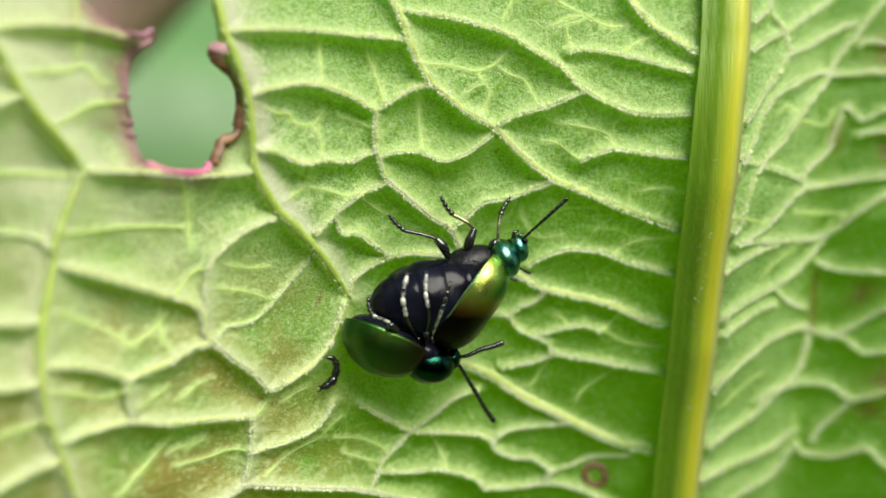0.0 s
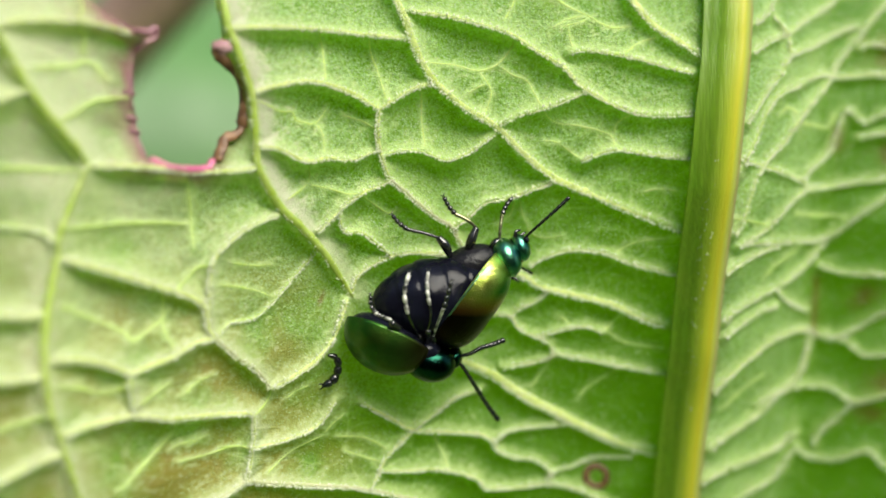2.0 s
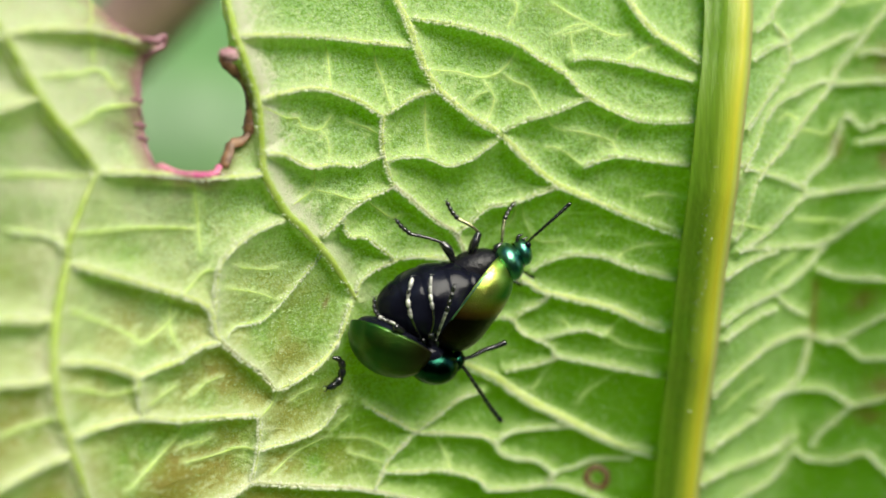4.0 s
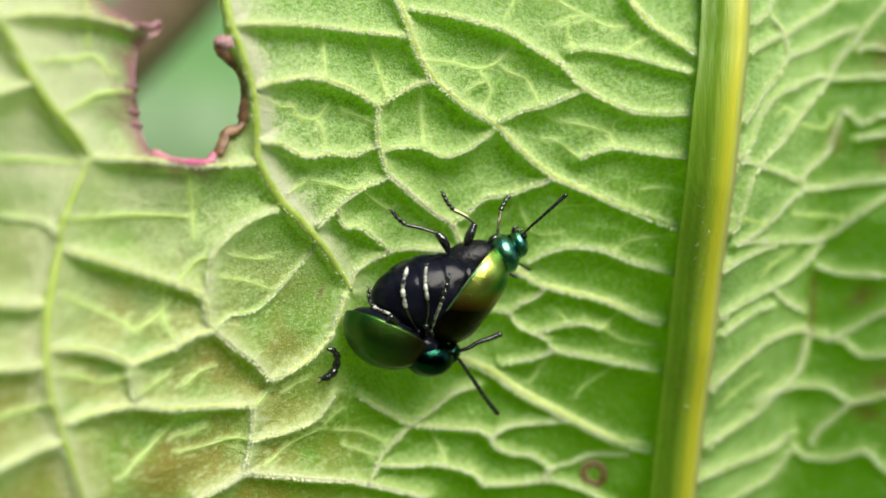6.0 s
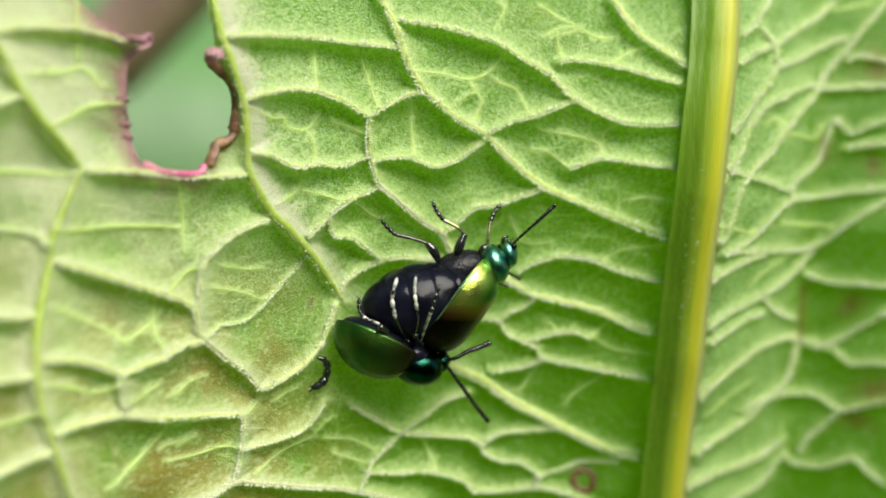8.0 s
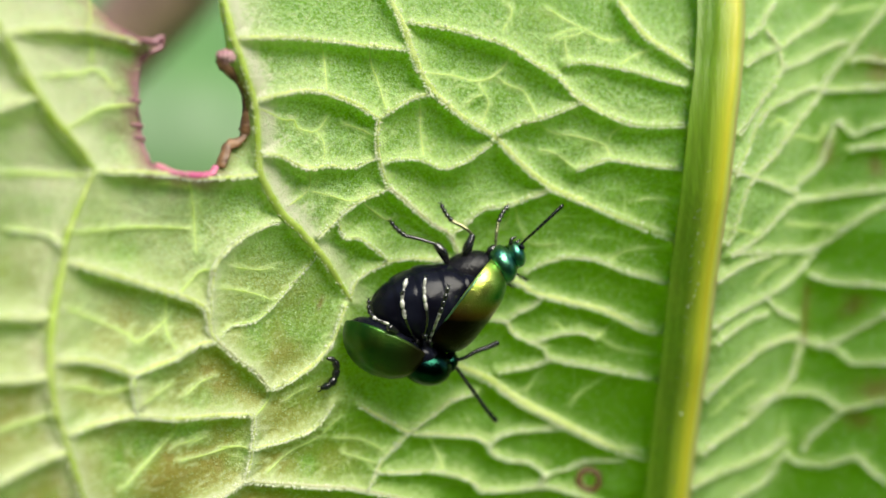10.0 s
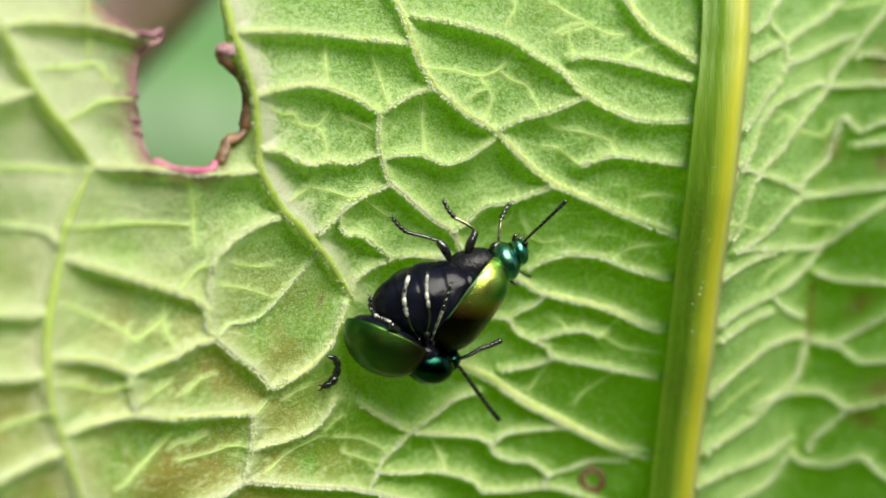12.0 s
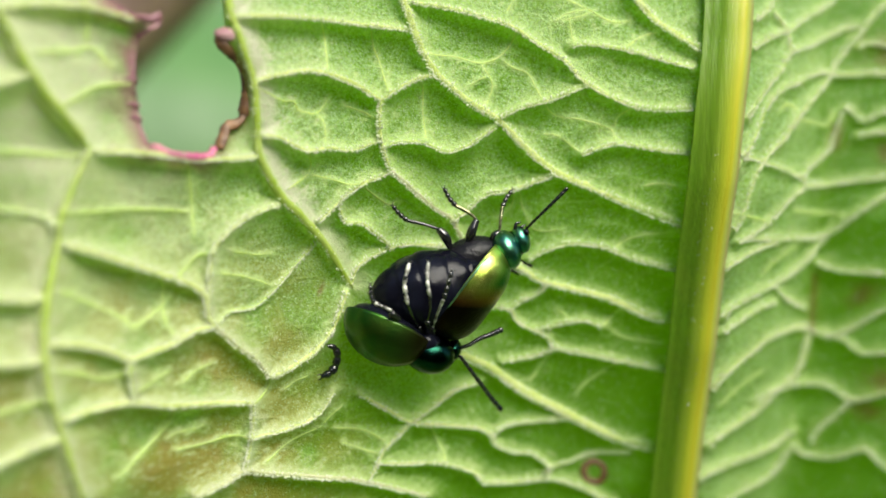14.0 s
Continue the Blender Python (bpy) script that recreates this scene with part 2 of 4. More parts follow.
def tube(line, radii, sides=8, flat=1.0, up=(0, 0, 1), wobble=0.0, seed=1, upper=False):
    """A closed tube along a line of 3D places; flat squeezes it along up."""
    rng = np.random.default_rng(seed)
    line = np.asarray(line, dtype=float)
    radii = np.broadcast_to(np.asarray(radii, dtype=float), (len(line),))
    along = np.gradient(line, axis=0)
    along /= np.linalg.norm(along, axis=1)[:, None] + 1e-12
    side = np.cross(along, np.asarray(up, dtype=float))
    side /= np.linalg.norm(side, axis=1)[:, None] + 1e-9
    top = np.cross(side, along)
    verts, faces = [], []
    angles = 2 * np.pi * np.arange(sides) / sides
    for i, c in enumerate(line):
        w = 1 + wobble * (rng.random(sides) - 0.5)
        ring = c + radii[i] * w[:, None] * (np.cos(angles)[:, None] * side[i] + flat * np.sin(angles)[:, None] * top[i])
        verts.extend(ring.tolist())
    for i in range(len(line) - 1):
        for j in range(sides):
            if upper and math.sin(2 * math.pi * (j + 0.5) / sides) < -0.4:
                continue
            k = (j + 1) % sides
            faces.append((i * sides + j, i * sides + k, (i + 1) * sides + k, (i + 1) * sides + j))
    for i, order in ((0, -1), (len(line) - 1, 1)):
        verts.append((line[i] + order * along[i] * radii[i] * 0.5).tolist())
        c = len(verts) - 1
        for j in range(sides):
            k = (j + 1) % sides
            a, b = i * sides + j, i * sides + k
            faces.append((a, b, c) if order > 0 else (b, a, c))
    return verts, faces


def beads(points, radii, step=0.03, pinch=0.0, count=1, sides=8):
    """A limb through the points with the radii given at them; pinch cuts it into count joints."""
    p = np.hstack([np.asarray(points, dtype=float), np.asarray(radii, dtype=float)[:, None]])
    line = smooth_line(p, step)
    s = np.linspace(0, 1, len(line))
    r = line[:, 3] * (1 - pinch * (0.5 + 0.5 * np.cos(2 * np.pi * count * s)) ** 3)
    return tube(line[:, :3], np.maximum(r, 0.008), sides)


def bristles(feet, ways, longs, wides):
    """Short blunt pegs, four-sided, each from its foot along its way."""
    feet, ways = np.asarray(feet, dtype=float), np.asarray(ways, dtype=float)
    ways = ways / np.linalg.norm(ways, axis=1)[:, None]
    u = np.cross(ways, (0.3, 0.8, 0.5))
    u /= np.linalg.norm(u, axis=1)[:, None] + 1e-9
    v = np.cross(ways, u)
    longs, wides = np.asarray(longs)[:, None], np.asarray(wides)[:, None]
    corners = [(u, 1), (v, 1), (u, -1), (v, -1)]
    rings = [feet + k * wides * w for w, k in corners] + [feet + ways * longs + 0.5 * k * wides * w for w, k in corners]
    verts = np.stack(rings, axis=1).reshape(-1, 3)
    quads = np.array([(d, (d + 1) % 4, 4 + (d + 1) % 4, 4 + d) for d in range(4)] + [(4, 5, 6, 7)])
    return verts, (quads[None] + 8 * np.arange(len(feet))[:, None, None]).reshape(-1, 4).tolist()


def dome(centre, long_way, bulge_way, size, start=-180.0, end=180.0, rings=40, sides=40, rule=None):
    """An ellipsoid skin about a long axis; start and end (degrees) open it, 0 lying along bulge_way, 90 towards the viewer."""
    e1 = Vector(long_way).normalized()
    e2 = Vector(bulge_way)
    e2 = (e2 - e2.dot(e1) * e1).normalized()
    e3 = e1.cross(e2)
    if e3.z < 0:
        e3 = -e3
    closed = end - start >= 359.9
    n = sides if closed else sides + 1
    verts, faces = [], []
    for i in range(rings + 1):
        s = -1 + 2 * i / rings
        s = math.sin(s * math.pi / 2)
        w = math.sqrt(max(1 - s * s, 0.0))
        for j in range(n):
            a = radians(start + (end - start) * j / sides)
            k = rule(s, a) if rule else 1.0
            p = Vector(centre) + e1 * size[0] * s + (e2 * size[1] * math.cos(a) + e3 * size[2] * math.sin(a)) * w * k
            verts.append(tuple(p))
    for i in range(rings):
        for j in range(sides):
            k = (j + 1) % n
            faces.append((i * n + j, i * n + k, (i + 1) * n + k, (i + 1) * n + j))
    return verts, faces


# ---------------------------------------------------------------- the leaf's form
BEND = (-3.538, 3.962, 2.129, 2.058, 0.0, -1.230, -1.679, 0.161, -2.844)


def soft_clamp(v, low, high, give=3.0):
    v = np.asarray(v, dtype=float)
    below, above = np.maximum(low - v, 0), np.maximum(v - high, 0)
    return np.clip(v, low, high) - give * (1 - np.exp(-below / give)) + give * (1 - np.exp(-above / give))


def blade_height(x, y):
    """Height of the blade's middle surface: it curls towards the viewer on one side and falls away past the midrib."""
    x, y = np.asarray(x, dtype=float), np.asarray(y, dtype=float)
    a, b = soft_clamp(x, -14, 20.5) / 10, soft_clamp(y, -5.0, 10.6) / 10
    k = BEND
    z = k[0] * a + k[1] * b + k[2] * a * a + k[3] * a * b + k[4] * b * b + k[5] * a ** 3 + k[6] * a * a * b + k[7] * a * b * b + k[8] * b ** 3
    # the fillet up to the midrib, the strip that falls away past it, and the crease where it turns up again
    xm = np.interp(y, (-20, -9.7, -4.86, 0, 4.5, 9, 18), (9.4, 9.6, 9.75, 9.80, 9.75, 9.85, 10.2))
    xc = 14.5 + 0.19 * np.minimum(np.maximum(y, -20) + 3, 0)
    strip, past = np.clip(x - xm - 0.8, 0, None), np.clip(x - xc, 0, None)
    z = z + 0.75 * np.exp(-((x - xm) / 1.3) ** 2) - 0.42 * (1 - 0.4 * np.clip((y - 3) / 4, 0, 1)) * np.minimum(strip, xc - xm - 0.8) + 0.5 * np.clip(strip / 2, 0, 1)
    # slow rises: to the midrib, to take less sun; leftwards, to take more
    rise = np.clip(x - 2.5, 0, 7.5)
    z = z + 0.34 * (1 - 0.35 * np.clip((y - 2) / 5, 0, 1)) * rise * rise / (rise + 1.5) + 0.15 * np.clip(-3 - x, 0, 5) * np.clip((y + 9) / 6, 0, 1)
    # a dent under the beetles, shaped so the blade round them darkens
    z = z - 0.55 * np.exp(-((x + 1.7) / 1.5) ** 2 - ((y + 1.2) / 1.1) ** 2)
    # the lower stretch bends away from the sun, to come out darker
    drop = np.clip(-3.5 - y, 0, 9)
    z = z - 0.36 * drop * drop / (drop + 1.5)
    return z + np.clip((5 - y) / 4, 0.75, 1.0) * 1.42 * past ** 2 / (past + 1.3) * np.exp(-np.clip(past - 4, 0, None) / 4)


DEPTH_SHIFT = (0.507, -0.487, -0.392, -1.089, -0.358, 0.568, 0.183, 0.385, -0.828)


def shift_depth(verts):
    """Depth fitted to the camera's view: each place slides along its line to the camera at 1.5 s, further back past the
    midrib and at the margin.
    """
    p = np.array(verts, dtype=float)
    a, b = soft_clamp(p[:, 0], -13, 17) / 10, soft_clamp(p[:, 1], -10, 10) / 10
    k = DEPTH_SHIFT
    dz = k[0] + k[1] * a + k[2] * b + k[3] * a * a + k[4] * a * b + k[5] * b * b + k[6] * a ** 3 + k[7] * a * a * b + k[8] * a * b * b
    camera_eye = np.array((0, 0, STAND))
    return camera_eye + (p - camera_eye) * (1 - dz / (STAND - p[:, 2]))[:, None]


# what sits on the leaf is scaled about the same camera place to follow it
SEAT = LEAF @ Matrix.Translation((0, 0, STAND * 0.0155 * MM)) @ Matrix.Scale(1 - 0.0155, 4)


def on_blade(points, lift=0.0):
    p = np.asarray(points, dtype=float)
    return np.column_stack([p[:, 0], p[:, 1], blade_height(p[:, 0], p[:, 1]) + lift])


VEINS = []


def vein(width, *numbers):
    VEINS.append((width, smooth_line(np.array(numbers).reshape(-1, 2), 0.12)))


def lay_veins():
    """Side veins and their net: width, then x, y along each."""
    vein(0.27, 6.26, 9.08, 7.11, 7.88, 8.06, 7.19, 8.79, 6.67, 9.23, 6.31)
    vein(0.29, -1.99, 9.20, -1.37, 8.01, -1.03, 7.05, -0.65, 6.21, -0.17, 5.57, 0.89, 4.75, 1.87, 4.21, 2.88, 3.28, 4.00, 2.45, 5.52, 1.82, 6.95, 1.22, 8.43, 0.66, 9.17, 0.42)
    vein(0.17, -1.18, 8.06, 0.31, 7.88, 1.46, 7.63, 2.34, 7.36, 3.41, 6.71, 4.19, 6.23, 4.99, 5.47, 6.36, 4.80, 7.34, 4.61, 8.81, 4.60)
    vein(0.29, 2.38, -0.84, 2.91, -1.01, 3.65, -1.43, 4.91, -1.75, 6.17, -2.06, 7.64, -2.69, 8.99, -2.97)
    vein(0.41, 0.54, -4.15, 1.83, -4.76, 3.16, -5.71, 4.49, -6.41, 5.83, -7.10, 7.15, -7.66, 8.79, -7.95)
    vein(0.14, 3.11, -0.70, 3.61, -0.39, 4.62, -0.08, 5.84, -0.18, 6.88, -0.59, 8.75, -1.04)
    vein(0.13, 1.79, -2.47, 2.49, -2.53, 2.86, -3.03, 3.94, -3.53, 4.27, -3.97, 5.66, -4.24, 6.94, -4.49, 8.77, -4.83)
    vein(0.13, 3.40, -3.36, 4.24, -3.10, 4.80, -2.97, 5.38, -2.92, 5.98, -3.18)
    vein(0.23, -7.31, 8.60, -7.02, 7.86, -6.78, 6.94, -6.39, 5.89, -6.06, 4.66, -5.99, 3.25, -5.93, 2.54, -5.39, 1.39, -4.74, 0.67, -4.07, -0.17, -3.56, -1.04, -3.17, -1.74)
    vein(0.22, -12.66, 6.47, -12.11, 5.50, -11.70, 4.67, -11.20, 3.78, -10.59, 2.97, -10.22, 2.31)
    vein(0.22, -10.22, 2.31, -10.51, 1.45, -10.79, 0.33, -10.87, -0.46, -11.04, -1.85, -11.07, -3.24, -11.01, -4.35, -10.83, -5.53, -10.68, -6.58, -10.48, -7.86)
    vein(0.17, -10.22, 2.31, -9.20, 2.38, -8.39, 2.36, -7.68, 2.30, -6.79, 2.39, -5.97, 2.54)
    vein(0.11, -12.14, 0.54, -11.33, 0.40, -10.82, 0.06)
    vein(0.19, -10.81, -0.38, -10.10, -0.63, -9.24, -0.98, -8.32, -1.36, -7.90, -1.55, -7.51, -1.92, -7.41, -2.64, -7.24, -2.93)
    vein(0.15, -7.24, -2.93, -6.64, -3.63, -6.19, -4.06, -5.77, -4.73)
    vein(0.20, -7.29, -2.92, -7.79, -3.05, -8.35, -3.43, -8.89, -3.63, -9.30, -3.80, -9.75, -3.51, -10.33, -3.27, -11.02, -3.22)
    vein(0.14, -7.40, -2.11, -7.36, -1.22, -7.24, -0.51, -6.92, 0.02, -6.21, 0.65, -5.40, 1.03)
    vein(0.21, -5.77, -4.73, -5.05, -4.38, -4.34, -3.86, -3.79, -3.10, -3.50, -2.32, -3.36, -1.83)
    vein(0.11, -7.14, -2.79, -6.91, -2.45, -6.30, -2.36, -5.81, -1.92, -5.30, -1.29, -4.78, -0.64, -4.28, -0.08)
    vein(0.17, -10.85, -5.44, -10.67, -5.37, -10.17, -5.20, -9.34, -5.12, -8.45, -5.36, -7.47, -5.43, -6.42, -5.54, -6.30, -5.64)
    vein(0.13, -6.30, -5.64, -6.36, -6.58, -6.51, -7.36, -6.67, -7.97)
    vein(0.09, -5.77, -4.73, -5.95, -5.16, -6.26, -5.61)
    vein(0.14, -6.38, -6.78, -5.49, -6.65, -4.61, -6.38, -4.14, -5.93, -3.85, -5.44)
    vein(0.19, -7.94, -8.58, -7.02, -8.15, -6.66, -7.93, -5.89, -8.16, -4.50, -8.54, -2.99, -8.90, -0.52, -9.83)
    vein(0.12, -9.30, -3.80, -9.32, -4.34, -9.27, -5.10)
    vein(0.07, -9.22, -4.85, -8.93, -4.58, -8.56, -4.25)
    vein(0.07, -8.16, -4.68, -7.84, -4.31, -7.45, -4.14)
    vein(0.10, -8.38, -5.44, -8.75, -6.06, -9.17, -6.59, -9.77, -7.41)
    vein(0.09, -8.49, -6.90, -7.84, -6.84, -7.09, -6.69, -6.45, -6.77)
    vein(0.07, -8.26, -6.42, -8.02, -6.28, -7.77, -6.19)
    vein(0.15, -12.20, -6.58, -11.84, -6.33, -11.36, -6.10, -10.80, -5.92)
    vein(0.14, -12.12, -3.66, -11.76, -3.66, -11.38, -3.70, -11.05, -3.59)
    vein(0.14, -12.17, -1.90, -11.79, -1.91, -11.40, -1.98, -11.02, -1.89)
    vein(0.09, -12.15, -5.07, -11.79, -4.95, -11.31, -4.84, -10.93, -4.77)
    vein(0.08, -10.82, -1.75, -10.10, -2.25, -9.50, -2.63, -9.30, -2.85, -8.87, -2.44, -8.50, -1.90)
    vein(0.07, -8.71, -2.23, -8.54, -2.72, -8.32, -3.17)
    vein(0.16, -12.58, 5.89, -12.19, 6.20, -11.53, 6.45, -10.68, 6.58, -10.02, 6.55, -9.39, 6.43)
    vein(0.08, -10.85, 7.79, -10.70, 7.17, -10.61, 6.56, -10.62, 5.68)
    vein(0.08, -11.56, 5.02, -10.93, 5.21, -10.45, 5.45, -9.98, 4.93)
    vein(0.10, -10.85, 3.58, -10.62, 3.81, -10.26, 4.19, -9.76, 4.40, -9.42, 4.46)
    vein(0.14, -12.38, 3.77, -11.98, 4.04, -11.52, 4.38)
    vein(0.09, -7.93, 2.25, -7.94, 1.56, -7.92, 0.71, -7.80, -0.07)
    vein(0.10, -7.92, 0.71, -8.96, 0.72, -9.85, 0.64, -10.70, 0.46)
    vein(0.08, -12.29, 2.13, -11.89, 2.17, -11.26, 2.19, -10.34, 2.17)
    vein(0.15, -6.73, 6.98, -5.18, 7.17, -4.15, 7.20, -3.44, 7.21, -2.52, 7.14, -1.18, 7.08)
    vein(0.19, -6.04, 4.93, -5.49, 5.16, -4.65, 5.42, -3.96, 5.42, -3.07, 5.17, -2.43, 4.83, -2.12, 4.66)
    vein(0.17, -2.12, 4.66, -1.59, 5.05, -0.84, 5.45, -0.27, 5.60)
    vein(0.17, -2.12, 4.66, -2.20, 4.00, -2.14, 3.26, -1.96, 2.70, -1.81, 2.33)
    vein(0.15, -5.99, 3.21, -5.34, 3.20, -4.85, 2.96, -4.43, 2.83, -3.81, 2.97, -3.10, 2.95, -2.55, 3.16, -2.13, 3.35)
    vein(0.15, -1.81, 2.29, -2.76, 1.84, -3.31, 1.45, -3.68, 1.06, -4.23, 0.49)
    vein(0.20, -1.81, 2.33, -1.24, 1.87, -0.67, 1.39, -0.18, 1.01, 0.32, 0.72, 0.68, -0.02)
    vein(0.12, -2.03, 3.04, -1.76, 3.23, -1.23, 3.32, -0.66, 3.30, 0.12, 3.04, 0.90, 3.30, 1.78, 3.93)
    vein(0.16, 0.32, 0.66, 0.92, 1.12, 1.51, 1.61, 2.52, 1.82, 3.32, 2.12, 4.01, 2.37)
    vein(0.14, 1.97, 4.27, 2.66, 4.61, 3.44, 4.81, 4.21, 5.09, 4.95, 5.41)
    vein(0.10, -0.51, 6.31, 0.31, 6.30, 1.17, 6.12, 1.85, 6.35, 2.34, 6.88, 2.48, 7.21)
    vein(0.12, 4.42, 6.72, 4.97, 6.81, 6.13, 6.66, 7.11, 6.43, 8.61, 6.00)
    vein(0.08, 6.29, 6.68, 6.81, 7.11, 7.40, 7.30)
    vein(0.10, 3.76, 8.83, 4.55, 8.31, 4.99, 8.07, 5.55, 7.77, 5.95, 7.65, 6.54, 7.74)
    vein(0.12, 4.87, 3.05, 6.03, 3.41, 7.21, 3.27, 8.79, 3.06)
    vein(0.08, 3.44, 4.81, 3.94, 4.43, 5.02, 4.24, 5.91, 3.95, 6.03, 3.41)
    vein(0.09, -4.11, 7.18, -4.00, 6.31, -3.87, 5.48)
    vein(0.12, -3.55, 1.20, -3.37, 0.56, -2.79, 0.50, -2.19, 0.02, -1.81, -0.33)
    vein(0.16, 0.93, -0.08, 0.12, -0.22, -1.27, -0.18, -2.24, -0.47, -2.97, -0.96, -3.21, -1.64)
    vein(0.15, -2.92, -5.61, -1.94, -6.29, -1.13, -6.80, 0.13, -6.98, 1.43, -7.17, 1.94, -7.50)
    vein(0.15, -1.13, -6.80, -1.76, -7.40, -2.07, -7.70, -2.38, -8.32, -2.75, -8.98)
    vein(0.13, -1.13, -6.80, -0.30, -6.21, 0.55, -5.59, 1.41, -5.35)
    vein(0.13, 1.94, -7.50, 2.53, -7.08, 3.64, -6.94, 4.99, -6.80)
    vein(0.13, 1.94, -7.50, 2.10, -7.86, 2.78, -8.19, 3.56, -8.28, 4.25, -8.83, 4.11, -9.31)
    vein(0.13, -2.42, -8.27, -1.36, -8.41, -0.09, -8.49, 1.23, -8.96, 1.63, -9.43)
    vein(0.16, 1.63, -9.43, 3.03, -9.46, 4.04, -9.31, 5.27, -9.54, 6.86, -10.28)
    vein(0.10, -3.89, -6.85, -2.95, -7.04, -2.12, -7.47)
    vein(0.08, 1.27, 6.09, 1.66, 5.44, 1.47, 4.68)
    vein(0.08, -3.44, 4.50, -2.72, 4.26, -2.20, 3.97)
    vein(0.13, 2.25, -4.55, 2.90, -4.41, 3.54, -4.28, 4.17, -4.02)
    vein(0.08, 6.12, -3.14, 6.87, -3.56, 8.30, -3.75)
    vein(0.08, 7.08, 2.01, 7.85, 2.10, 8.77, 1.89)
    vein(0.08, 6.25, -0.18, 7.02, 0.22, 8.72, 0.42)
    vein(0.08, 2.72, 1.82, 2.95, 1.03, 3.38, 0.43, 4.39, 0.43)
    vein(0.08, 1.93, 0.83, 2.43, 1.23, 2.56, 1.82)
    vein(0.17, 10.75, 6.77, 11.63, 7.37, 12.30, 7.66, 13.32, 8.40, 14.25, 8.97, 15.28, 9.89)
    vein(0.12, 11.77, 8.26, 12.06, 7.92, 12.30, 7.66, 12.39, 7.30, 12.44, 6.89)
    vein(0.18, 10.51, 4.29, 11.20, 5.25, 11.64, 5.81, 12.05, 6.27, 12.44, 6.89, 13.29, 7.26, 14.15, 7.75, 14.98, 8.17, 15.68, 8.42)
    vein(0.20, 10.25, 2.55, 10.40, 2.87, 10.96, 3.86, 11.65, 5.19, 12.76, 5.86, 13.91, 6.42, 14.52, 6.42, 16.44, 6.52, 17.32, 6.56)
    vein(0.18, 17.82, 10.38, 16.64, 9.13, 15.67, 8.04, 14.82, 7.05, 14.16, 6.04, 13.03, 4.83, 12.23, 3.79, 11.57, 3.18, 11.04, 2.40, 10.60, 0.97, 10.26, 0.42)
    vein(0.21, 10.21, 3.12, 10.59, 3.03, 11.59, 2.87, 13.25, 2.47, 13.50, 2.21, 15.14, 2.44, 16.60, 2.61, 17.45, 2.68)
    vein(0.15, 13.30, 2.47, 13.46, 2.81, 14.59, 3.73, 15.17, 5.20, 15.78, 4.73, 16.50, 5.05, 17.08, 5.20)
    vein(0.13, 15.71, 4.15, 16.51, 4.31, 17.36, 4.33)
    vein(0.14, 10.56, 0.02, 11.83, 0.76, 12.73, 1.69, 13.50, 2.21)
    vein(0.17, 10.72, 0.16, 12.95, 0.25, 14.71, 0.45, 15.83, 1.30, 16.61, 1.83, 17.45, 2.24)
    vein(0.18, 10.08, -0.99, 10.43, -0.69, 11.52, -0.16, 12.38, 0.10)
    vein(0.21, 10.28, -2.75, 10.59, -2.34, 12.39, -1.48, 13.52, -0.83, 14.33, -0.06, 14.71, 0.45)
    vein(0.13, 12.39, -1.48, 13.18, -2.06, 14.13, -2.41)
    vein(0.15, 10.34, -3.28, 10.60, -3.08, 11.73, -2.44, 12.58, -2.15)
    vein(0.24, 10.05, -5.44, 10.41, -5.00, 11.56, -4.13, 12.50, -3.49, 13.58, -3.16, 14.37, -3.16)
    vein(0.22, 10.18, -7.71, 10.46, -7.40, 12.01, -6.57, 13.06, -5.65, 14.07, -4.81, 14.41, -3.52)
    vein(0.18, 12.16, -6.10, 12.70, -5.70, 13.91, -5.47, 15.17, -5.47, 15.92, -5.96, 16.77, -5.66, 17.45, -5.47)
    vein(0.22, 9.88, -9.08, 10.26, -8.81, 12.29, -8.26, 13.34, -7.86, 14.05, -7.35)
    vein(0.17, 14.06, -7.88, 14.41, -8.23, 15.32, -8.28, 16.32, -7.82, 16.72, -8.21, 17.22, -8.63)
    vein(0.17, 14.39, -3.30, 15.62, -3.58, 16.22, -4.10, 16.79, -4.06, 17.49, -4.04)
    vein(0.14, 15.04, -3.57, 15.81, -3.25, 16.87, -2.45, 17.34, -2.10)
    vein(0.13, 14.51, -0.63, 15.47, -0.94, 16.71, -1.03, 17.43, -1.08)
    vein(0.13, 14.68, -7.81, 14.87, -7.27, 15.77, -6.18, 15.92, -5.96)
    vein(0.13, 15.64, 7.51, 16.06, 7.66, 17.37, 7.48)
    vein(0.10, 12.83, 4.89, 12.40, 5.05, 12.04, 4.83)
    vein(0.14, 11.03, -10.21, 12.27, -9.64, 13.36, -9.07, 13.93, -8.12)
    vein(0.08, 4.09, 7.66, 4.71, 7.80, 5.08, 7.94)
    vein(0.08, 1.93, 6.39, 2.38, 6.04, 2.93, 5.85, 3.21, 5.36, 3.44, 4.90)
    vein(0.08, 0.87, 5.30, 1.23, 5.57, 1.51, 5.66)
    vein(0.08, 3.52, 3.78, 4.06, 3.70, 4.81, 3.16)
    vein(0.08, 6.04, 4.04, 6.11, 4.38, 6.54, 4.65)
    vein(0.09, -5.90, 4.68, -5.70, 4.61, -5.34, 4.44, -4.98, 4.45, -4.88, 4.20, -4.59, 4.13, -4.28, 4.14, -3.95, 4.63)
    vein(0.07, -4.25, 4.12, -4.03, 3.79, -3.97, 3.19)
    vein(0.08, -2.49, 7.06, -2.45, 6.55, -2.21, 5.94, -1.93, 5.04)
    vein(0.08, -0.74, 5.27, -0.75, 4.41, -0.62, 3.45)
    vein(0.07, -4.43, 2.80, -4.56, 2.17, -5.14, 1.56)
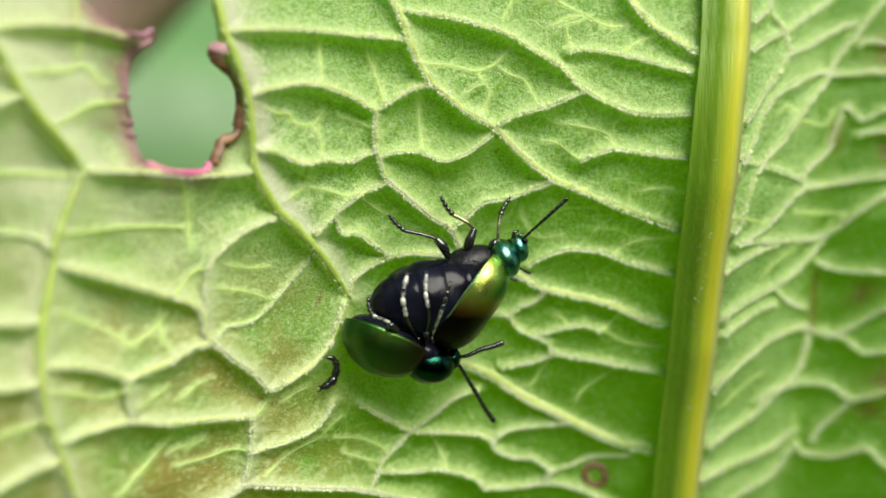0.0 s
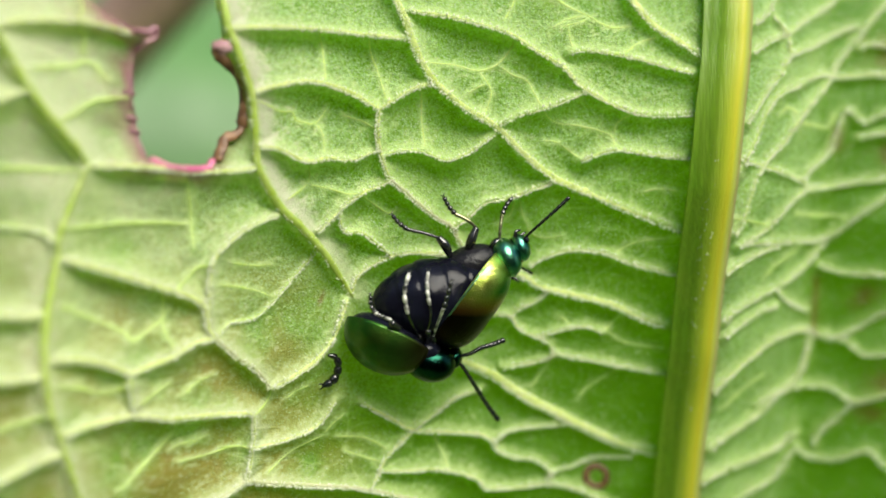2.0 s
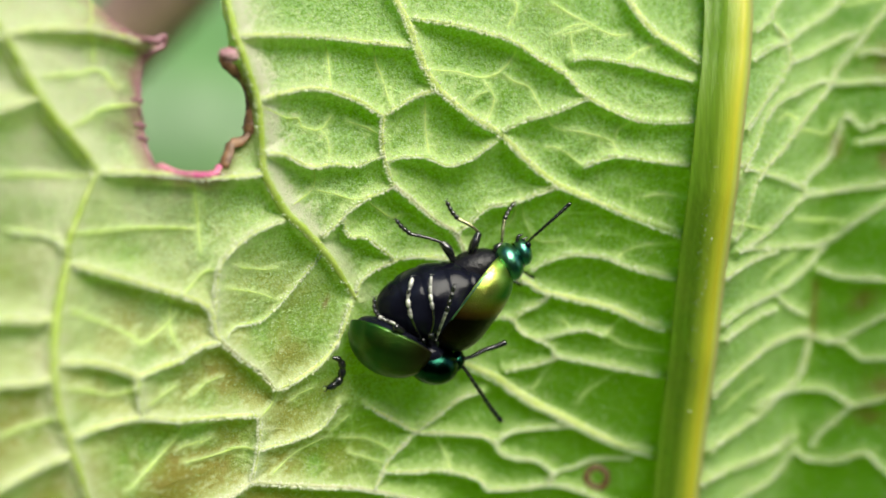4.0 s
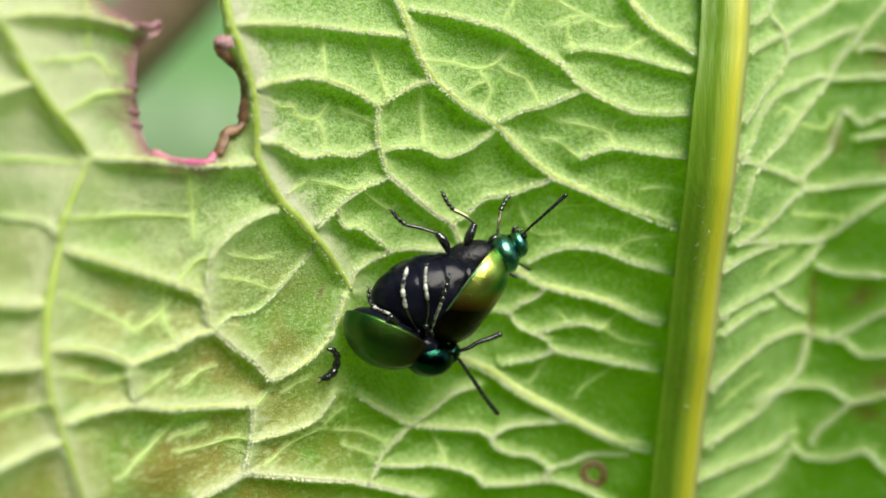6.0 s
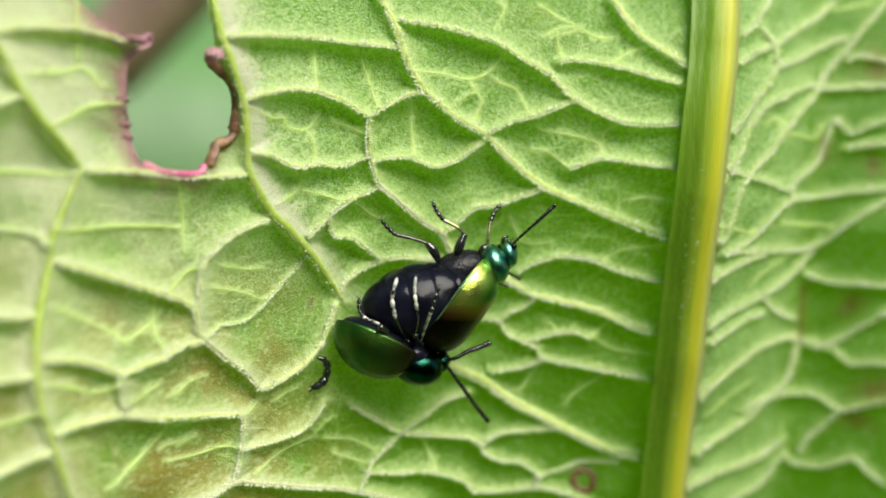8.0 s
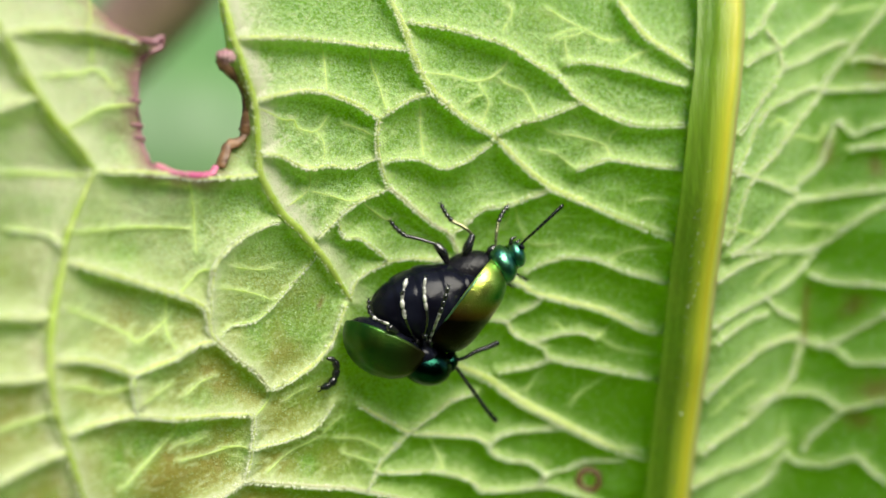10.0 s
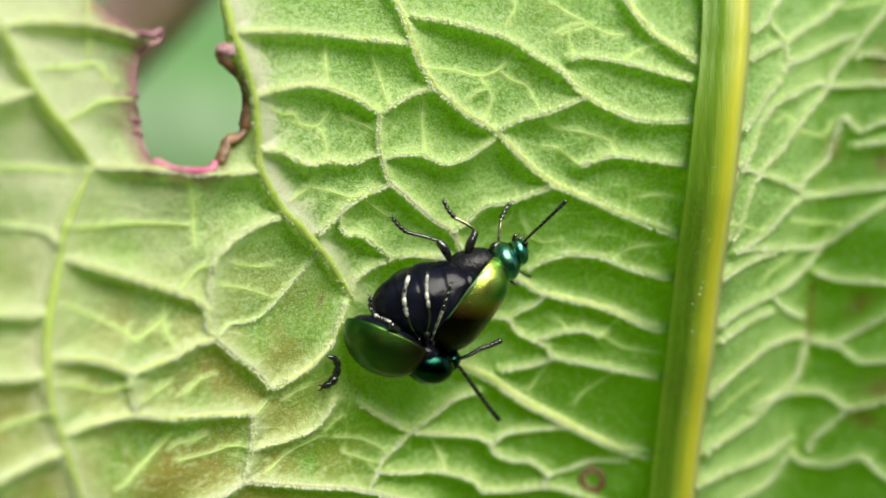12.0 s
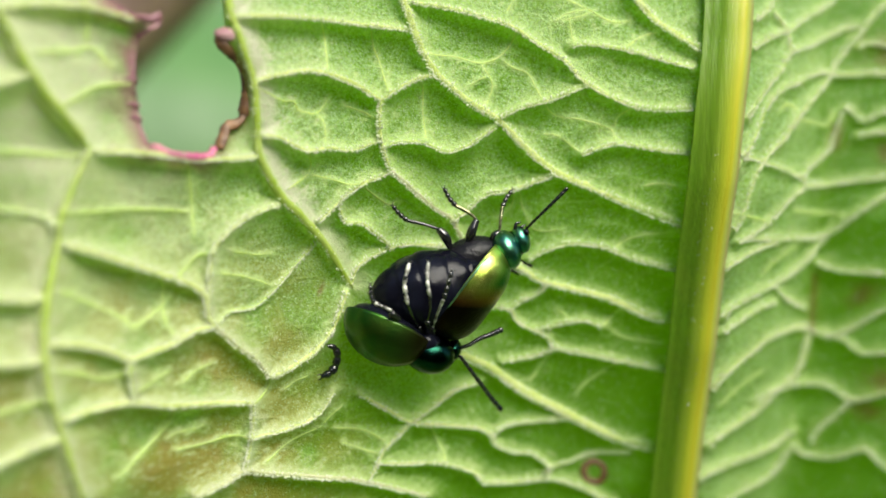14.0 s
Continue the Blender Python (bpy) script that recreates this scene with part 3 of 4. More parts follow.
    vein(0.08, -4.44, 2.10, -3.80, 1.96, -3.20, 1.79, -2.76, 1.84)
    vein(0.08, -2.76, 1.80, -2.46, 1.54, -1.96, 1.22, -1.63, 1.34)
    vein(0.07, -6.79, -0.52, -6.65, -0.56, -6.14, -0.62, -5.76, -0.57)
    vein(0.07, -7.11, -1.23, -6.88, -1.27, -6.26, -1.42, -5.80, -1.65)
    vein(0.13, 2.49, -2.53, 2.94, -2.17, 3.46, -1.94, 3.91, -1.54)
    vein(0.08, -4.27, -6.64, -4.03, -6.36, -3.59, -6.00)
    vein(0.08, -6.04, -7.77, -5.51, -7.26, -5.00, -6.98, -4.28, -6.70)
    vein(0.08, -3.63, -7.44, -2.77, -7.83, -2.37, -7.93)
    vein(0.11, 4.10, -9.12, 4.25, -8.83, 5.15, -8.59, 5.90, -8.27, 7.39, -8.16)
    vein(0.09, -0.40, -6.98, -0.30, -7.39, 0.09, -8.16, 0.13, -8.51)
    vein(0.09, -8.71, -2.11, -8.65, -1.69, -8.59, -1.31)
    vein(0.08, -10.83, -3.99, -10.46, -4.14, -10.04, -4.35, -9.29, -4.18)
    vein(0.09, -8.25, -1.45, -7.79, -0.71, -7.34, -0.60)
    vein(0.07, -8.71, -6.48, -8.50, -6.34, -8.28, -6.32, -7.98, -6.18)
    vein(0.08, 4.22, -2.50, 4.54, -2.67, 4.80, -2.97)
    vein(0.08, 5.98, -3.18, 6.31, -2.81, 6.60, -2.49)
    vein(0.09, 5.12, -5.95, 5.42, -5.49, 6.13, -4.91, 6.73, -4.50)
    vein(0.08, -4.73, -4.82, -5.17, -5.01, -5.43, -5.24)
    vein(0.09, 3.37, -5.37, 3.77, -4.69, 4.27, -3.97)
    vein(0.09, -6.32, -6.89, -6.79, -6.70, -7.39, -6.66)
    vein(0.08, 3.86, 7.66, 4.25, 7.90, 4.99, 8.07)
    vein(0.08, 4.35, 7.80, 4.40, 7.30, 4.50, 6.94)
    vein(0.08, 2.35, 9.01, 2.49, 8.60, 2.16, 7.96)
    vein(0.13, 10.87, 7.80, 11.52, 8.33, 11.85, 8.92, 12.22, 9.42)
    vein(0.09, 13.00, 4.54, 13.68, 4.55, 14.36, 4.52, 14.77, 5.08)
    vein(0.09, 14.86, 9.50, 15.81, 9.67, 16.87, 10.00)
    vein(0.09, 10.21, 1.02, 11.65, 0.86, 11.97, 0.70)
    vein(0.09, 13.02, 1.26, 14.61, 1.25, 15.37, 1.21)
    vein(0.10, 10.55, -6.16, 11.39, -5.43, 12.33, -4.83)
    vein(0.09, 11.90, -1.10, 12.46, -0.56, 13.34, -0.02)


lay_veins()
MIDRIB_LINE = smooth_line(((9.0, -74), (9.2, -40), (9.05, -20), (9.25, -9.6), (9.41, -4.56), (9.50, 0), (9.73, 4.63), (10.03, 8.49), (10.2, 18), (10.8, 45), (11.2, 88)), 0.25)
HOLE = ((-10.05, 6.92), (-9.54, 6.61), (-9.12, 6.53), (-8.80, 6.72), (-8.86, 6.40), (-9.14, 6.19), (-9.37, 5.94), (-9.43, 5.52), (-9.39, 4.84), (-9.38, 4.46), (-9.35, 4.00), (-9.26, 3.50), (-9.07, 2.98), (-8.83, 2.62), (-8.39, 2.44), (-7.82, 2.38), (-7.34, 2.46), (-7.23, 2.73), (-7.12, 3.13), (-7.06, 3.42), (-6.77, 3.60), (-6.58, 3.87), (-6.55, 4.27), (-6.49, 4.80), (-6.58, 5.33), (-6.85, 5.69), (-7.09, 5.90), (-7.34, 6.21), (-7.11, 6.49), (-7.02, 6.76), (-7.08, 7.27), (-7.21, 7.83), (-7.34, 9.01), (-11.04, 8.33), (-10.66, 7.55))
HOLE_LINE = smooth_line(HOLE + HOLE[:1], 0.12)


def gap_to(lines, x, y, reach):
    """Distance from each place of a grid to the nearest of the lines, no further than reach."""
    gap = np.full(x.shape, reach)
    for line in lines:
        for a, b in zip(line, line[1:]):
            i0, i1 = np.searchsorted(x[0], (min(a[0], b[0]) - reach, max(a[0], b[0]) + reach))
            j0, j1 = np.searchsorted(y[:, 0], (min(a[1], b[1]) - reach, max(a[1], b[1]) + reach))
            if i1 <= i0 or j1 <= j0:
                continue
            px, py = x[j0:j1, i0:i1] - a[0], y[j0:j1, i0:i1] - a[1]
            dx, dy = b - a
            t = np.clip((px * dx + py * dy) / (dx * dx + dy * dy + 1e-9), 0, 1)
            near = np.hypot(px - t * dx, py - t * dy)
            gap[j0:j1, i0:i1] = np.minimum(gap[j0:j1, i0:i1], near)
    return gap


def inside(line, x, y):
    """Which places lie inside the closed line."""
    hit = np.zeros(x.shape, dtype=bool)
    for a, b in zip(line, np.roll(line, -1, axis=0)):
        cross = (a[1] > y) != (b[1] > y)
        with np.errstate(divide="ignore", invalid="ignore"):
            hit ^= cross & (x < (b[0] - a[0]) * (y - a[1]) / (b[1] - a[1]) + a[0])
    return hit


def leaf_outline():
    out = []
    for i in range(160):
        a = 2 * math.pi * i / 160
        half = 38 if math.cos(a) > 0 else 39
        wave = 1 + 0.02 * math.sin(11 * a) + 0.015 * math.sin(23 * a + 1)
        out.append((10.5 + half * math.cos(a) * wave * (1 - 0.15 * math.sin(a)), 8 + 82 * math.sin(a) * wave))
    return np.array(out)


STAINS = ((14.89, 4.36, 14.86, 3.89, 0.17), (14.56, -1.18, 14.57, -3.35, 0.10), (16.36, -1.66, 16.20, -2.02, 0.22), (16.75, 7.38, 16.90, 7.14, 0.36), (16.75, 3.75, 16.83, 3.45, 0.20), (16.40, -6.28, 16.66, -6.38, 0.22), (-4.16, -1.55, -4.30, -2.01, 0.05), (16.86, -5.20, 17.2, -5.02, 0.28))


def blade_shape():
    fine = 0.06
    xs = np.concatenate([np.arange(-32, -14, 1.0), np.arange(-14, 20.5, fine), np.arange(20.5, 54, 1.2)])
    ys = np.concatenate([np.arange(-78, -11, 1.5), np.arange(-11, 11, fine), np.arange(11, 94, 1.5)])
    x, y = np.meshgrid(xs, ys)
    x0, y0 = x.copy(), y.copy()
    wide = gap_to([l for w, l in VEINS if w > 0.115] + [MIDRIB_LINE[:, :2]], x, y, 1.8)
    thin = gap_to([l for w, l in VEINS if w <= 0.115], x, y, 0.5)
    # the cells are tilted like scales: a short steep fall below each vein, a long slope up to the next
    gy, gx = np.gradient(wide, ys, xs)
    tilt = np.where(wide < 1.79, 0.45 * gx + 0.89 * gy, 0.0)
    for k in range(3):
        tilt = sum(np.roll(tilt, d, 0) for d in range(-4, 5)) / 9
        tilt = sum(np.roll(tilt, d, 1) for d in range(-4, 5)) / 9
    run = np.clip(0.66 + 0.55 * tilt, 0.30, 1.15)
    deep = 1 + 0.30 * np.clip((-3 - x) / 5, 0, 1) - 0.60 * np.clip((x - 1.5) / 2, 0, 1) * np.clip(1.0 - 0.06 * y, 0.4, 1)
    deep = deep * (1 - 0.25 * np.clip(x - 9.8, 0, 1))
    z = blade_height(x, y) - 0.20 * (1 - np.exp(-((wide / 0.24) ** 2))) * (1 - 0.5 * np.clip(x - 9.8, 0, 1)) - 0.50 * deep * (1 - np.exp(-wide / run))
    z = z - 0.085 * deep * (1 - np.exp(-((thin / 0.13) ** 2)))
    # uneven quilting of the blade between the veins
    rng = np.random.default_rng(4)
    for k in range(26):
        wx, wy, p = rng.normal(0, 1.3), rng.normal(0, 1.6), rng.random() * 6.3
        z = z + 0.024 * np.sin(wx * x + wy * y + p) * np.clip(wide / 0.8, 0, 1)
    grid = (xs, ys, z.copy())
    edge = HOLE_LINE
    lost = inside(edge, x, y)
    rim = leaf_outline()
    lost_out = ~inside(rim, x, y)
    rows, cols = x.shape
    gone = lost | lost_out
    g = gone[:-1, :-1].astype(int) + gone[1:, :-1] + gone[:-1, 1:] + gone[1:, 1:]
    keep = np.argwhere(g < 3)
    used = np.zeros(x.shape, dtype=bool)
    for dj in (0, 1):
        for di in (0, 1):
            used[keep[:, 0] + dj, keep[:, 1] + di] = True
    for mask, line in ((lost & used, edge), (lost_out & used, rim)):
        for j, i in np.argwhere(mask):
            p = np.array((x[j, i], y[j, i]))
            n = line[np.argmin(((line - p) ** 2).sum(1))]
            if np.hypot(*(n - p)) < 2.5:
                x[j, i], y[j, i] = n
    verts = np.column_stack([x.ravel(), y.ravel(), z.ravel()])
    index = -np.ones(rows * cols, dtype=int)
    live = np.flatnonzero(used.ravel())
    index[live] = np.arange(len(live))
    a = keep[:, 0] * cols + keep[:, 1]
    faces = np.column_stack([index[a], index[a + 1], index[a + cols + 1], index[a + cols]])
    near = gap_to([l for w, l in VEINS if w > 0.115], x0, y0, 1.8)
    # the downy band of a vein has a frayed edge
    fray = rng.normal(0, 1, x0.shape)
    fray = fray + np.roll(fray, 1, 0) + np.roll(fray, 1, 1) + np.roll(fray, (1, 1), (0, 1))
    fray = np.clip(1 + 0.17 * fray, 0.35, 1.9)
    broad = 0.24 + 0.14 * np.clip((-4 - x0) / 4, 0, 1) + 0.04 * np.clip(x0 - 9.5, 0, 1)
    # light painted in: the down is wider on a vein's sunward slope, narrow below
    ny, nx = np.gradient(near, ys, xs)
    above = np.where(near < 1.79, 0.45 * nx + 0.89 * ny, 0.0)
    above = (above + np.roll(above, 1, 0) + np.roll(above, -1, 0) + np.roll(above, 1, 1) + np.roll(above, -1, 1)) / 5
    broad = broad * np.where(above > 0, 1 + 0.45 * above, 1 + 0.25 * above) * (1 - 0.45 * np.clip(x0 - 9.8, 0, 1))
    # the lower cells by the midrib are smoother, their veins bare and narrow
    bare = np.clip((x0 - 1) / 2, 0, 1) * np.clip((5 - y0) / 4, 0, 1) * np.clip((9.8 - x0) / 0.5, 0, 1)
    broad = broad * (1 - 0.42 * bare)
    tissue = 0.88 * np.exp(-((near * fray / broad) ** 1.2)) + (0.85 - 0.35 * bare) * np.exp(-((thin * fray / 0.11) ** 2))
    # flushed and dried tissue along the eaten edge
    eaten = gap_to([HOLE_LINE], x0, y0, 1.2)
    ragged = 1 + 0.5 * np.sin(5.1 * y0 + 2 * np.sin(3.3 * x0)) * np.sin(3.7 * x0 + 1.1 * y0)
    dry_side = np.clip((x0 + 7.35) / 0.3, 0, 1)
    flush = 0.95 * np.exp(-((eaten / (0.40 * ragged)) ** 1.4)) * (1 - dry_side) * np.clip((8.2 - y0) / 1, 0, 1)
    browned = 0.95 * np.exp(-((eaten / 0.36) ** 2)) * dry_side * np.clip((6.6 - y0) / 0.4, 0, 1)
    # pallid, faintly pink tissue beside the green veins, and along the veins of the older side
    pallid = np.zeros(x0.shape)
    for k, off, most in ((8, (0.28, 0.12), 0.95), (9, (0.24, 0.10), 0.50), (10, (-0.24, 0.0), 0.55)):
        beside = gap_to([VEINS[k][1] + np.array(off)], x0, y0, 1.0)
        pallid = np.maximum(pallid, most * np.exp(-((beside * fray / 0.28) ** 2)) * (1 - np.clip((x0 + 5) / 3, 0, 0.6)))
    pallid = np.maximum(pallid, 0.55 * np.exp(-((near * fray / 0.20) ** 2)) * np.clip((-2.5 - x0) / 4, 0, 1))
    # small brown stains, each along a short line
    for xa, ya, xb, yb, r in STAINS:
        away = gap_to([np.array(((xa, ya), (xb, yb)))], x0, y0, 6 * r)
        browned = np.maximum(browned, 0.72 * np.exp(-((away * fray / (1.5 * r)) ** 1.6)) - 0.02)
    # whitish down in patches and near veins; its upper-left gradient stands for glare
    patchy = sum(np.sin(wx * x0 + wy * y0 + p) for wx, wy, p in rng.uniform(-1.6, 1.6, (9, 3))) / 9
    down_and_light = np.clip(0.39 + 0.040 * (y0 + 1) - 0.010 * x0 - 0.030 * np.clip(x0 - 1, 0, 9) * np.clip(1 - y0 / 6, 0, 1.2) + 0.40 * patchy - 0.09 - 0.16 * np.clip((-3 - x0) / 4, 0, 1) * np.clip((-1 - y0) / 4, 0, 1), 0.0, 0.50) * np.clip(1.15 - 0.35 * near, 0.4, 1)
    # paler round the damaged side, and a whitish patch below the beetles
    down_and_light = down_and_light + 0.22 * np.exp(-((x0 + 8) / 4) ** 2 - ((y0 - 3) / 4.5) ** 2)
    down_and_light = np.maximum(down_and_light, 0.85 * np.exp(-((x0 + 2.2) / 1.7) ** 2 - ((y0 + 5.1) / 0.8) ** 2))
    # past the crease and lower right, shade is painted: weaker veins, darker green
    tissue = tissue * (1 - 0.30 * np.clip((x0 - 14) / 1.5, 0, 1))
    shade_green = 0.65 * np.clip((0.5 * x0 - y0 - 1.5) / 6, 0, 1) * np.clip((x0 + 3) / 5, 0, 1)
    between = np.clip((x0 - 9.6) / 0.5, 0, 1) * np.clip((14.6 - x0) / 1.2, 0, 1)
    shade_green = np.maximum(shade_green, 0.85 * np.clip((x0 - 13.6) / 1.6, 0, 1)) * (1 - between)
    # the strip that faces the sun is painted paler, its far side less
    down_and_light = np.maximum(down_and_light, 0.62 * between) * (1 - 0.75 * np.clip((x0 - 13.8) / 1.2, 0, 1))
    marks = {"down_and_light": down_and_light, "shade_green": shade_green, "rib": np.clip(tissue, 0, 0.9), "pallid": pallid, "flush": flush, "browned": browned}
    return (verts[live], faces.tolist()), grid, {k: v.ravel()[live] for k, v in marks.items()}


def ride(grid, line, lift=0.0):
    """The line laid on the finished relief of the blade."""
    xs, ys, z = grid
    line = np.asarray(line, dtype=float)
    i = np.clip(np.searchsorted(xs, line[:, 0]) - 1, 0, len(xs) - 2)
    j = np.clip(np.searchsorted(ys, line[:, 1]) - 1, 0, len(ys) - 2)
    a = (line[:, 0] - xs[i]) / (xs[i + 1] - xs[i])
    b = (line[:, 1] - ys[j]) / (ys[j + 1] - ys[j])
    h = z[j, i] * (1 - a) * (1 - b) + z[j, i + 1] * a * (1 - b) + z[j + 1, i] * (1 - a) * b + z[j + 1, i + 1] * a * b
    return np.column_stack([line[:, 0], line[:, 1], h + lift])


def midrib_shape(line, girth):
    """The midrib: a low ridged vault with a soft flank on one side, swept along its line; its bands of colour go with the ridges."""
    u = np.concatenate([np.linspace(-1.12, 0.66, 56), np.linspace(0.60, -1.0, 8)])
    top = np.arange(64) < 56
    slope = 0.20 + 0.52 * np.exp(-((np.clip(-0.05 - u, 0, None) / 0.62) ** 2))
    vault = 0.74 * np.clip(1 - (np.clip(u, 0, None) / 0.665) ** 2.6, 0, 1) ** 0.6
    ridges = 0.009 * np.cos((u + 0.40) * 2 * np.pi / 0.36) * np.clip((0.62 - u) * 4, 0, 1)
    h = np.where(top, np.minimum(slope, vault) + ridges, -0.45)
    rng = np.random.default_rng(12)
    n, m = len(line), 64
    drift = np.convolve(rng.normal(0, 1, n + 40), np.ones(41) / 41, mode="valid")
    verts = np.zeros((n, m, 3))
    verts[:, :, 0] = line[:, None, 0] + girth[:, None] * (u[None] + 0.05 * drift[:, None])
    verts[:, :, 1] = line[:, None, 1]
    verts[:, :, 2] = line[:, None, 2] + girth[:, None] * h[None]
    j = np.arange(m)
    ring = np.column_stack([j, (j + 1) % m, m + (j + 1) % m, m + j])
    faces = (ring[None] + m * np.arange(n - 1)[:, None, None]).reshape(-1, 4).tolist()
    faces += [tuple(range(m - 1, -1, -1)), tuple((n - 1) * m + j)]

    def band(middle, half):
        return np.tile(np.where(top, np.exp(-((u - middle) / half) ** 2), 0), n)
    marks = {"flank": np.tile(np.where(top, np.clip((u + 0.58) / 0.50, 0, 1), 0), n), "olive": 0.8 * band(0.0, 0.20), "golden": 0.95 * band(0.20, 0.15), "paler": 0.50 * band(0.40, 0.09), "pinkish": 0.95 * band(0.58, 0.12)}
    return (verts.reshape(-1, 3), faces), marks


def build_leaf():
    leaf = thing("dock_leaf", "pale green dock leaf, veined underside up, with an eaten hole", "leaf")

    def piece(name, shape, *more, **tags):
        return part(name, (shift_depth(shape[0]), shape[1]), *more, **tags)

    shape, grid, marks = blade_shape()
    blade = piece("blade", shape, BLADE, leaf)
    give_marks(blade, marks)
    rng = np.random.default_rng(7)
    for i, (w, line) in enumerate(VEINS):
        if w <= 0.065:
            continue
        whole = len(line)
        if line[:, 0].mean() < 9:
            # the side veins sink into the flank before they reach the midrib
            line = line[line[:, 0] < np.interp(line[:, 1], MIDRIB_LINE[:, 1], MIDRIB_LINE[:, 0]) - 0.95]
        n = len(line)
        s = np.linspace(0, 1, n)
        r = 0.5 * w * (0.92 + 0.16 * np.sin(s * 9 + i)) * np.minimum(1, 0.55 + 4 * np.minimum(s, 1 - s))
        if n < whole:
            r = r * np.clip((1 - s) * 4, 0.06, 1)
        green = i in (8, 9, 10)
        mat = VEIN_GREEN if green else VEIN_FINE if line[-1, 0] > 14.6 else VEIN_PINK if i in (14, 23, 41, 50, 71) else VEIN
        if w <= 0.12:
            piece("vein", tube(ride(grid, line, -0.012), r * 1.0, 8, 0.50, wobble=0.3, seed=i, upper=True), VEIN_FINE, leaf)
            continue
        piece("vein", tube(ride(grid, line, -0.02), r * (1.2 if green else 0.60 if line[0, 0] > 9.8 else 0.76), 10, 0.55 - 0.22 * np.clip(line[:, 0].mean() - 1, 0, 1), wobble=0.35, seed=i, upper=True), mat, leaf)
    # short blunt hairs along the veins, and finer ones scattered over the blade
    feet, ways, longs, wides = [], [], [], []
    for k_vein, (w, line) in enumerate(VEINS):
        if w < 0.11:
            continue
        bare = k_vein in (8, 9, 10)
        base = ride(grid, line)
        for k in range(int(len(line) * 0.12 / (0.07 if bare else 0.011))):
            q = rng.random() * (len(line) - 1)
            i = min(int(q), len(line) - 2)
            if -1.05 < line[i][0] - np.interp(line[i][1], MIDRIB_LINE[:, 1], MIDRIB_LINE[:, 0]) < 0.6:
                continue
            c = base[i] + (base[i + 1] - base[i]) * (q - i)
            t = line[i + 1] - line[i]
            n = np.array((-t[1], t[0])) / (np.hypot(*t) + 1e-9)
            below = -1 if 0.45 * n[0] + 0.89 * n[1] > 0 else 1
            a = below * (rng.uniform(0.35, 1.15) if rng.random() < 0.62 else rng.uniform(-1.1, 0.5))
            way = np.array((n[0] * math.sin(a), n[1] * math.sin(a), math.cos(a)))
            feet.append(c + way * np.array((0.50, 0.50, 0.20)) * w)
            ways.append(way + rng.normal(0, 0.2, 3))
            longs.append(rng.uniform(0.03, 0.11))
            wides.append(rng.uniform(0.009, 0.023))
    piece("papillae", bristles(feet, ways, longs, wides), PAPILLA, leaf, "short whitish papillae along the veins", kind="stuff")
    spots = np.column_stack([rng.uniform(-13.5, 19.5, 90000), rng.uniform(-10.5, 10.5, 90000)])
    spots = spots[rng.random(len(spots)) < np.clip(0.55 + 0.05 * spots[:, 1] - 0.02 * spots[:, 0], 0.12, 1)]
    spots = spots[~inside(HOLE_LINE, spots[:, 0], spots[:, 1])]
    spots = spots[np.abs(spots[:, 0] - np.interp(spots[:, 1], MIDRIB_LINE[:, 1], MIDRIB_LINE[:, 0])) > 0.9]
    k = len(spots)
    lean = np.column_stack([rng.normal(0, 0.5, k), rng.normal(0, 0.5, k), np.ones(k)])
    piece("blade_hairs", bristles(ride(grid, spots, -0.008), lean, rng.uniform(0.02, 0.06, k), rng.uniform(0.012, 0.024, k)), HAIR, leaf, "fine pale down on the blade", kind="stuff")
    # midrib, its flushed flank, and the stalk down to the ground
    line = on_blade(MIDRIB_LINE, -0.30)
    s = (MIDRIB_LINE[:, 1] + 74) / 162
    girth = (0.88 - 0.42 * s) / 0.69
    shape, marks = midrib_shape(line, girth)
    give_marks(piece("midrib", shape, MIDRIB, leaf, "yellow-green ridged midrib with a pinkish edge"), marks)
    verts, faces = [], []
    for k in range(4200):
        i = int(rng.integers(200, len(line) - 1))
        if abs(line[i][1]) > 12:
            continue
        a = rng.uniform(0.15, 1.0)
        way = np.array((-math.sin(a), rng.normal(0, 0.25), math.cos(a)))
        foot = line[i] + way * 0.60
        tip = foot + way * rng.uniform(0.05, 0.13)
        m = len(verts)
        for d in range(3):
            b = 2.094 * d
            verts.append(foot + 0.026 * np.array((math.cos(b), math.sin(b), 0)))
        verts.append(tip)
        faces += [(m, m + 1, m + 3), (m + 1, m + 2, m + 3), (m + 2, m, m + 3)]
    piece("midrib_hairs", (verts, faces), PAPILLA, leaf, kind="stuff")
    foot = LEAF.inverted() @ Vector((0.012, -0.02, -0.002)) / MM
    start = line[0]
    stalk = smooth_line([line[3], start, start + np.array((0, -18, -6)), 0.5 * (start + np.array((0, -30, -30))) + 0.5 * np.array(foot), np.array(foot)], 4)
    piece("stalk", tube(stalk, np.linspace(1.1, 2.0, len(stalk)), 16), MIDRIB, leaf)
    # outer side veins, past the stretch of the net
    for k in range(9):
        for sign in (-1, 1):
            y0 = -62 + k * 15.5
            if -34 < y0 < 10:
                continue
            reach = 30 * math.sqrt(max(1 - ((y0 - 2) / 84) ** 2, 0.05))
            pts = [(10 + sign * reach * f, y0 + 11 * f + 4 * f * f) for f in (0, 0.35, 0.7, 1.0)]
            l = smooth_line(pts, 1.0)
            piece("vein", tube(on_blade(l, -0.15), np.linspace(0.4, 0.12, len(l)), 8, 0.8), VEIN, leaf)
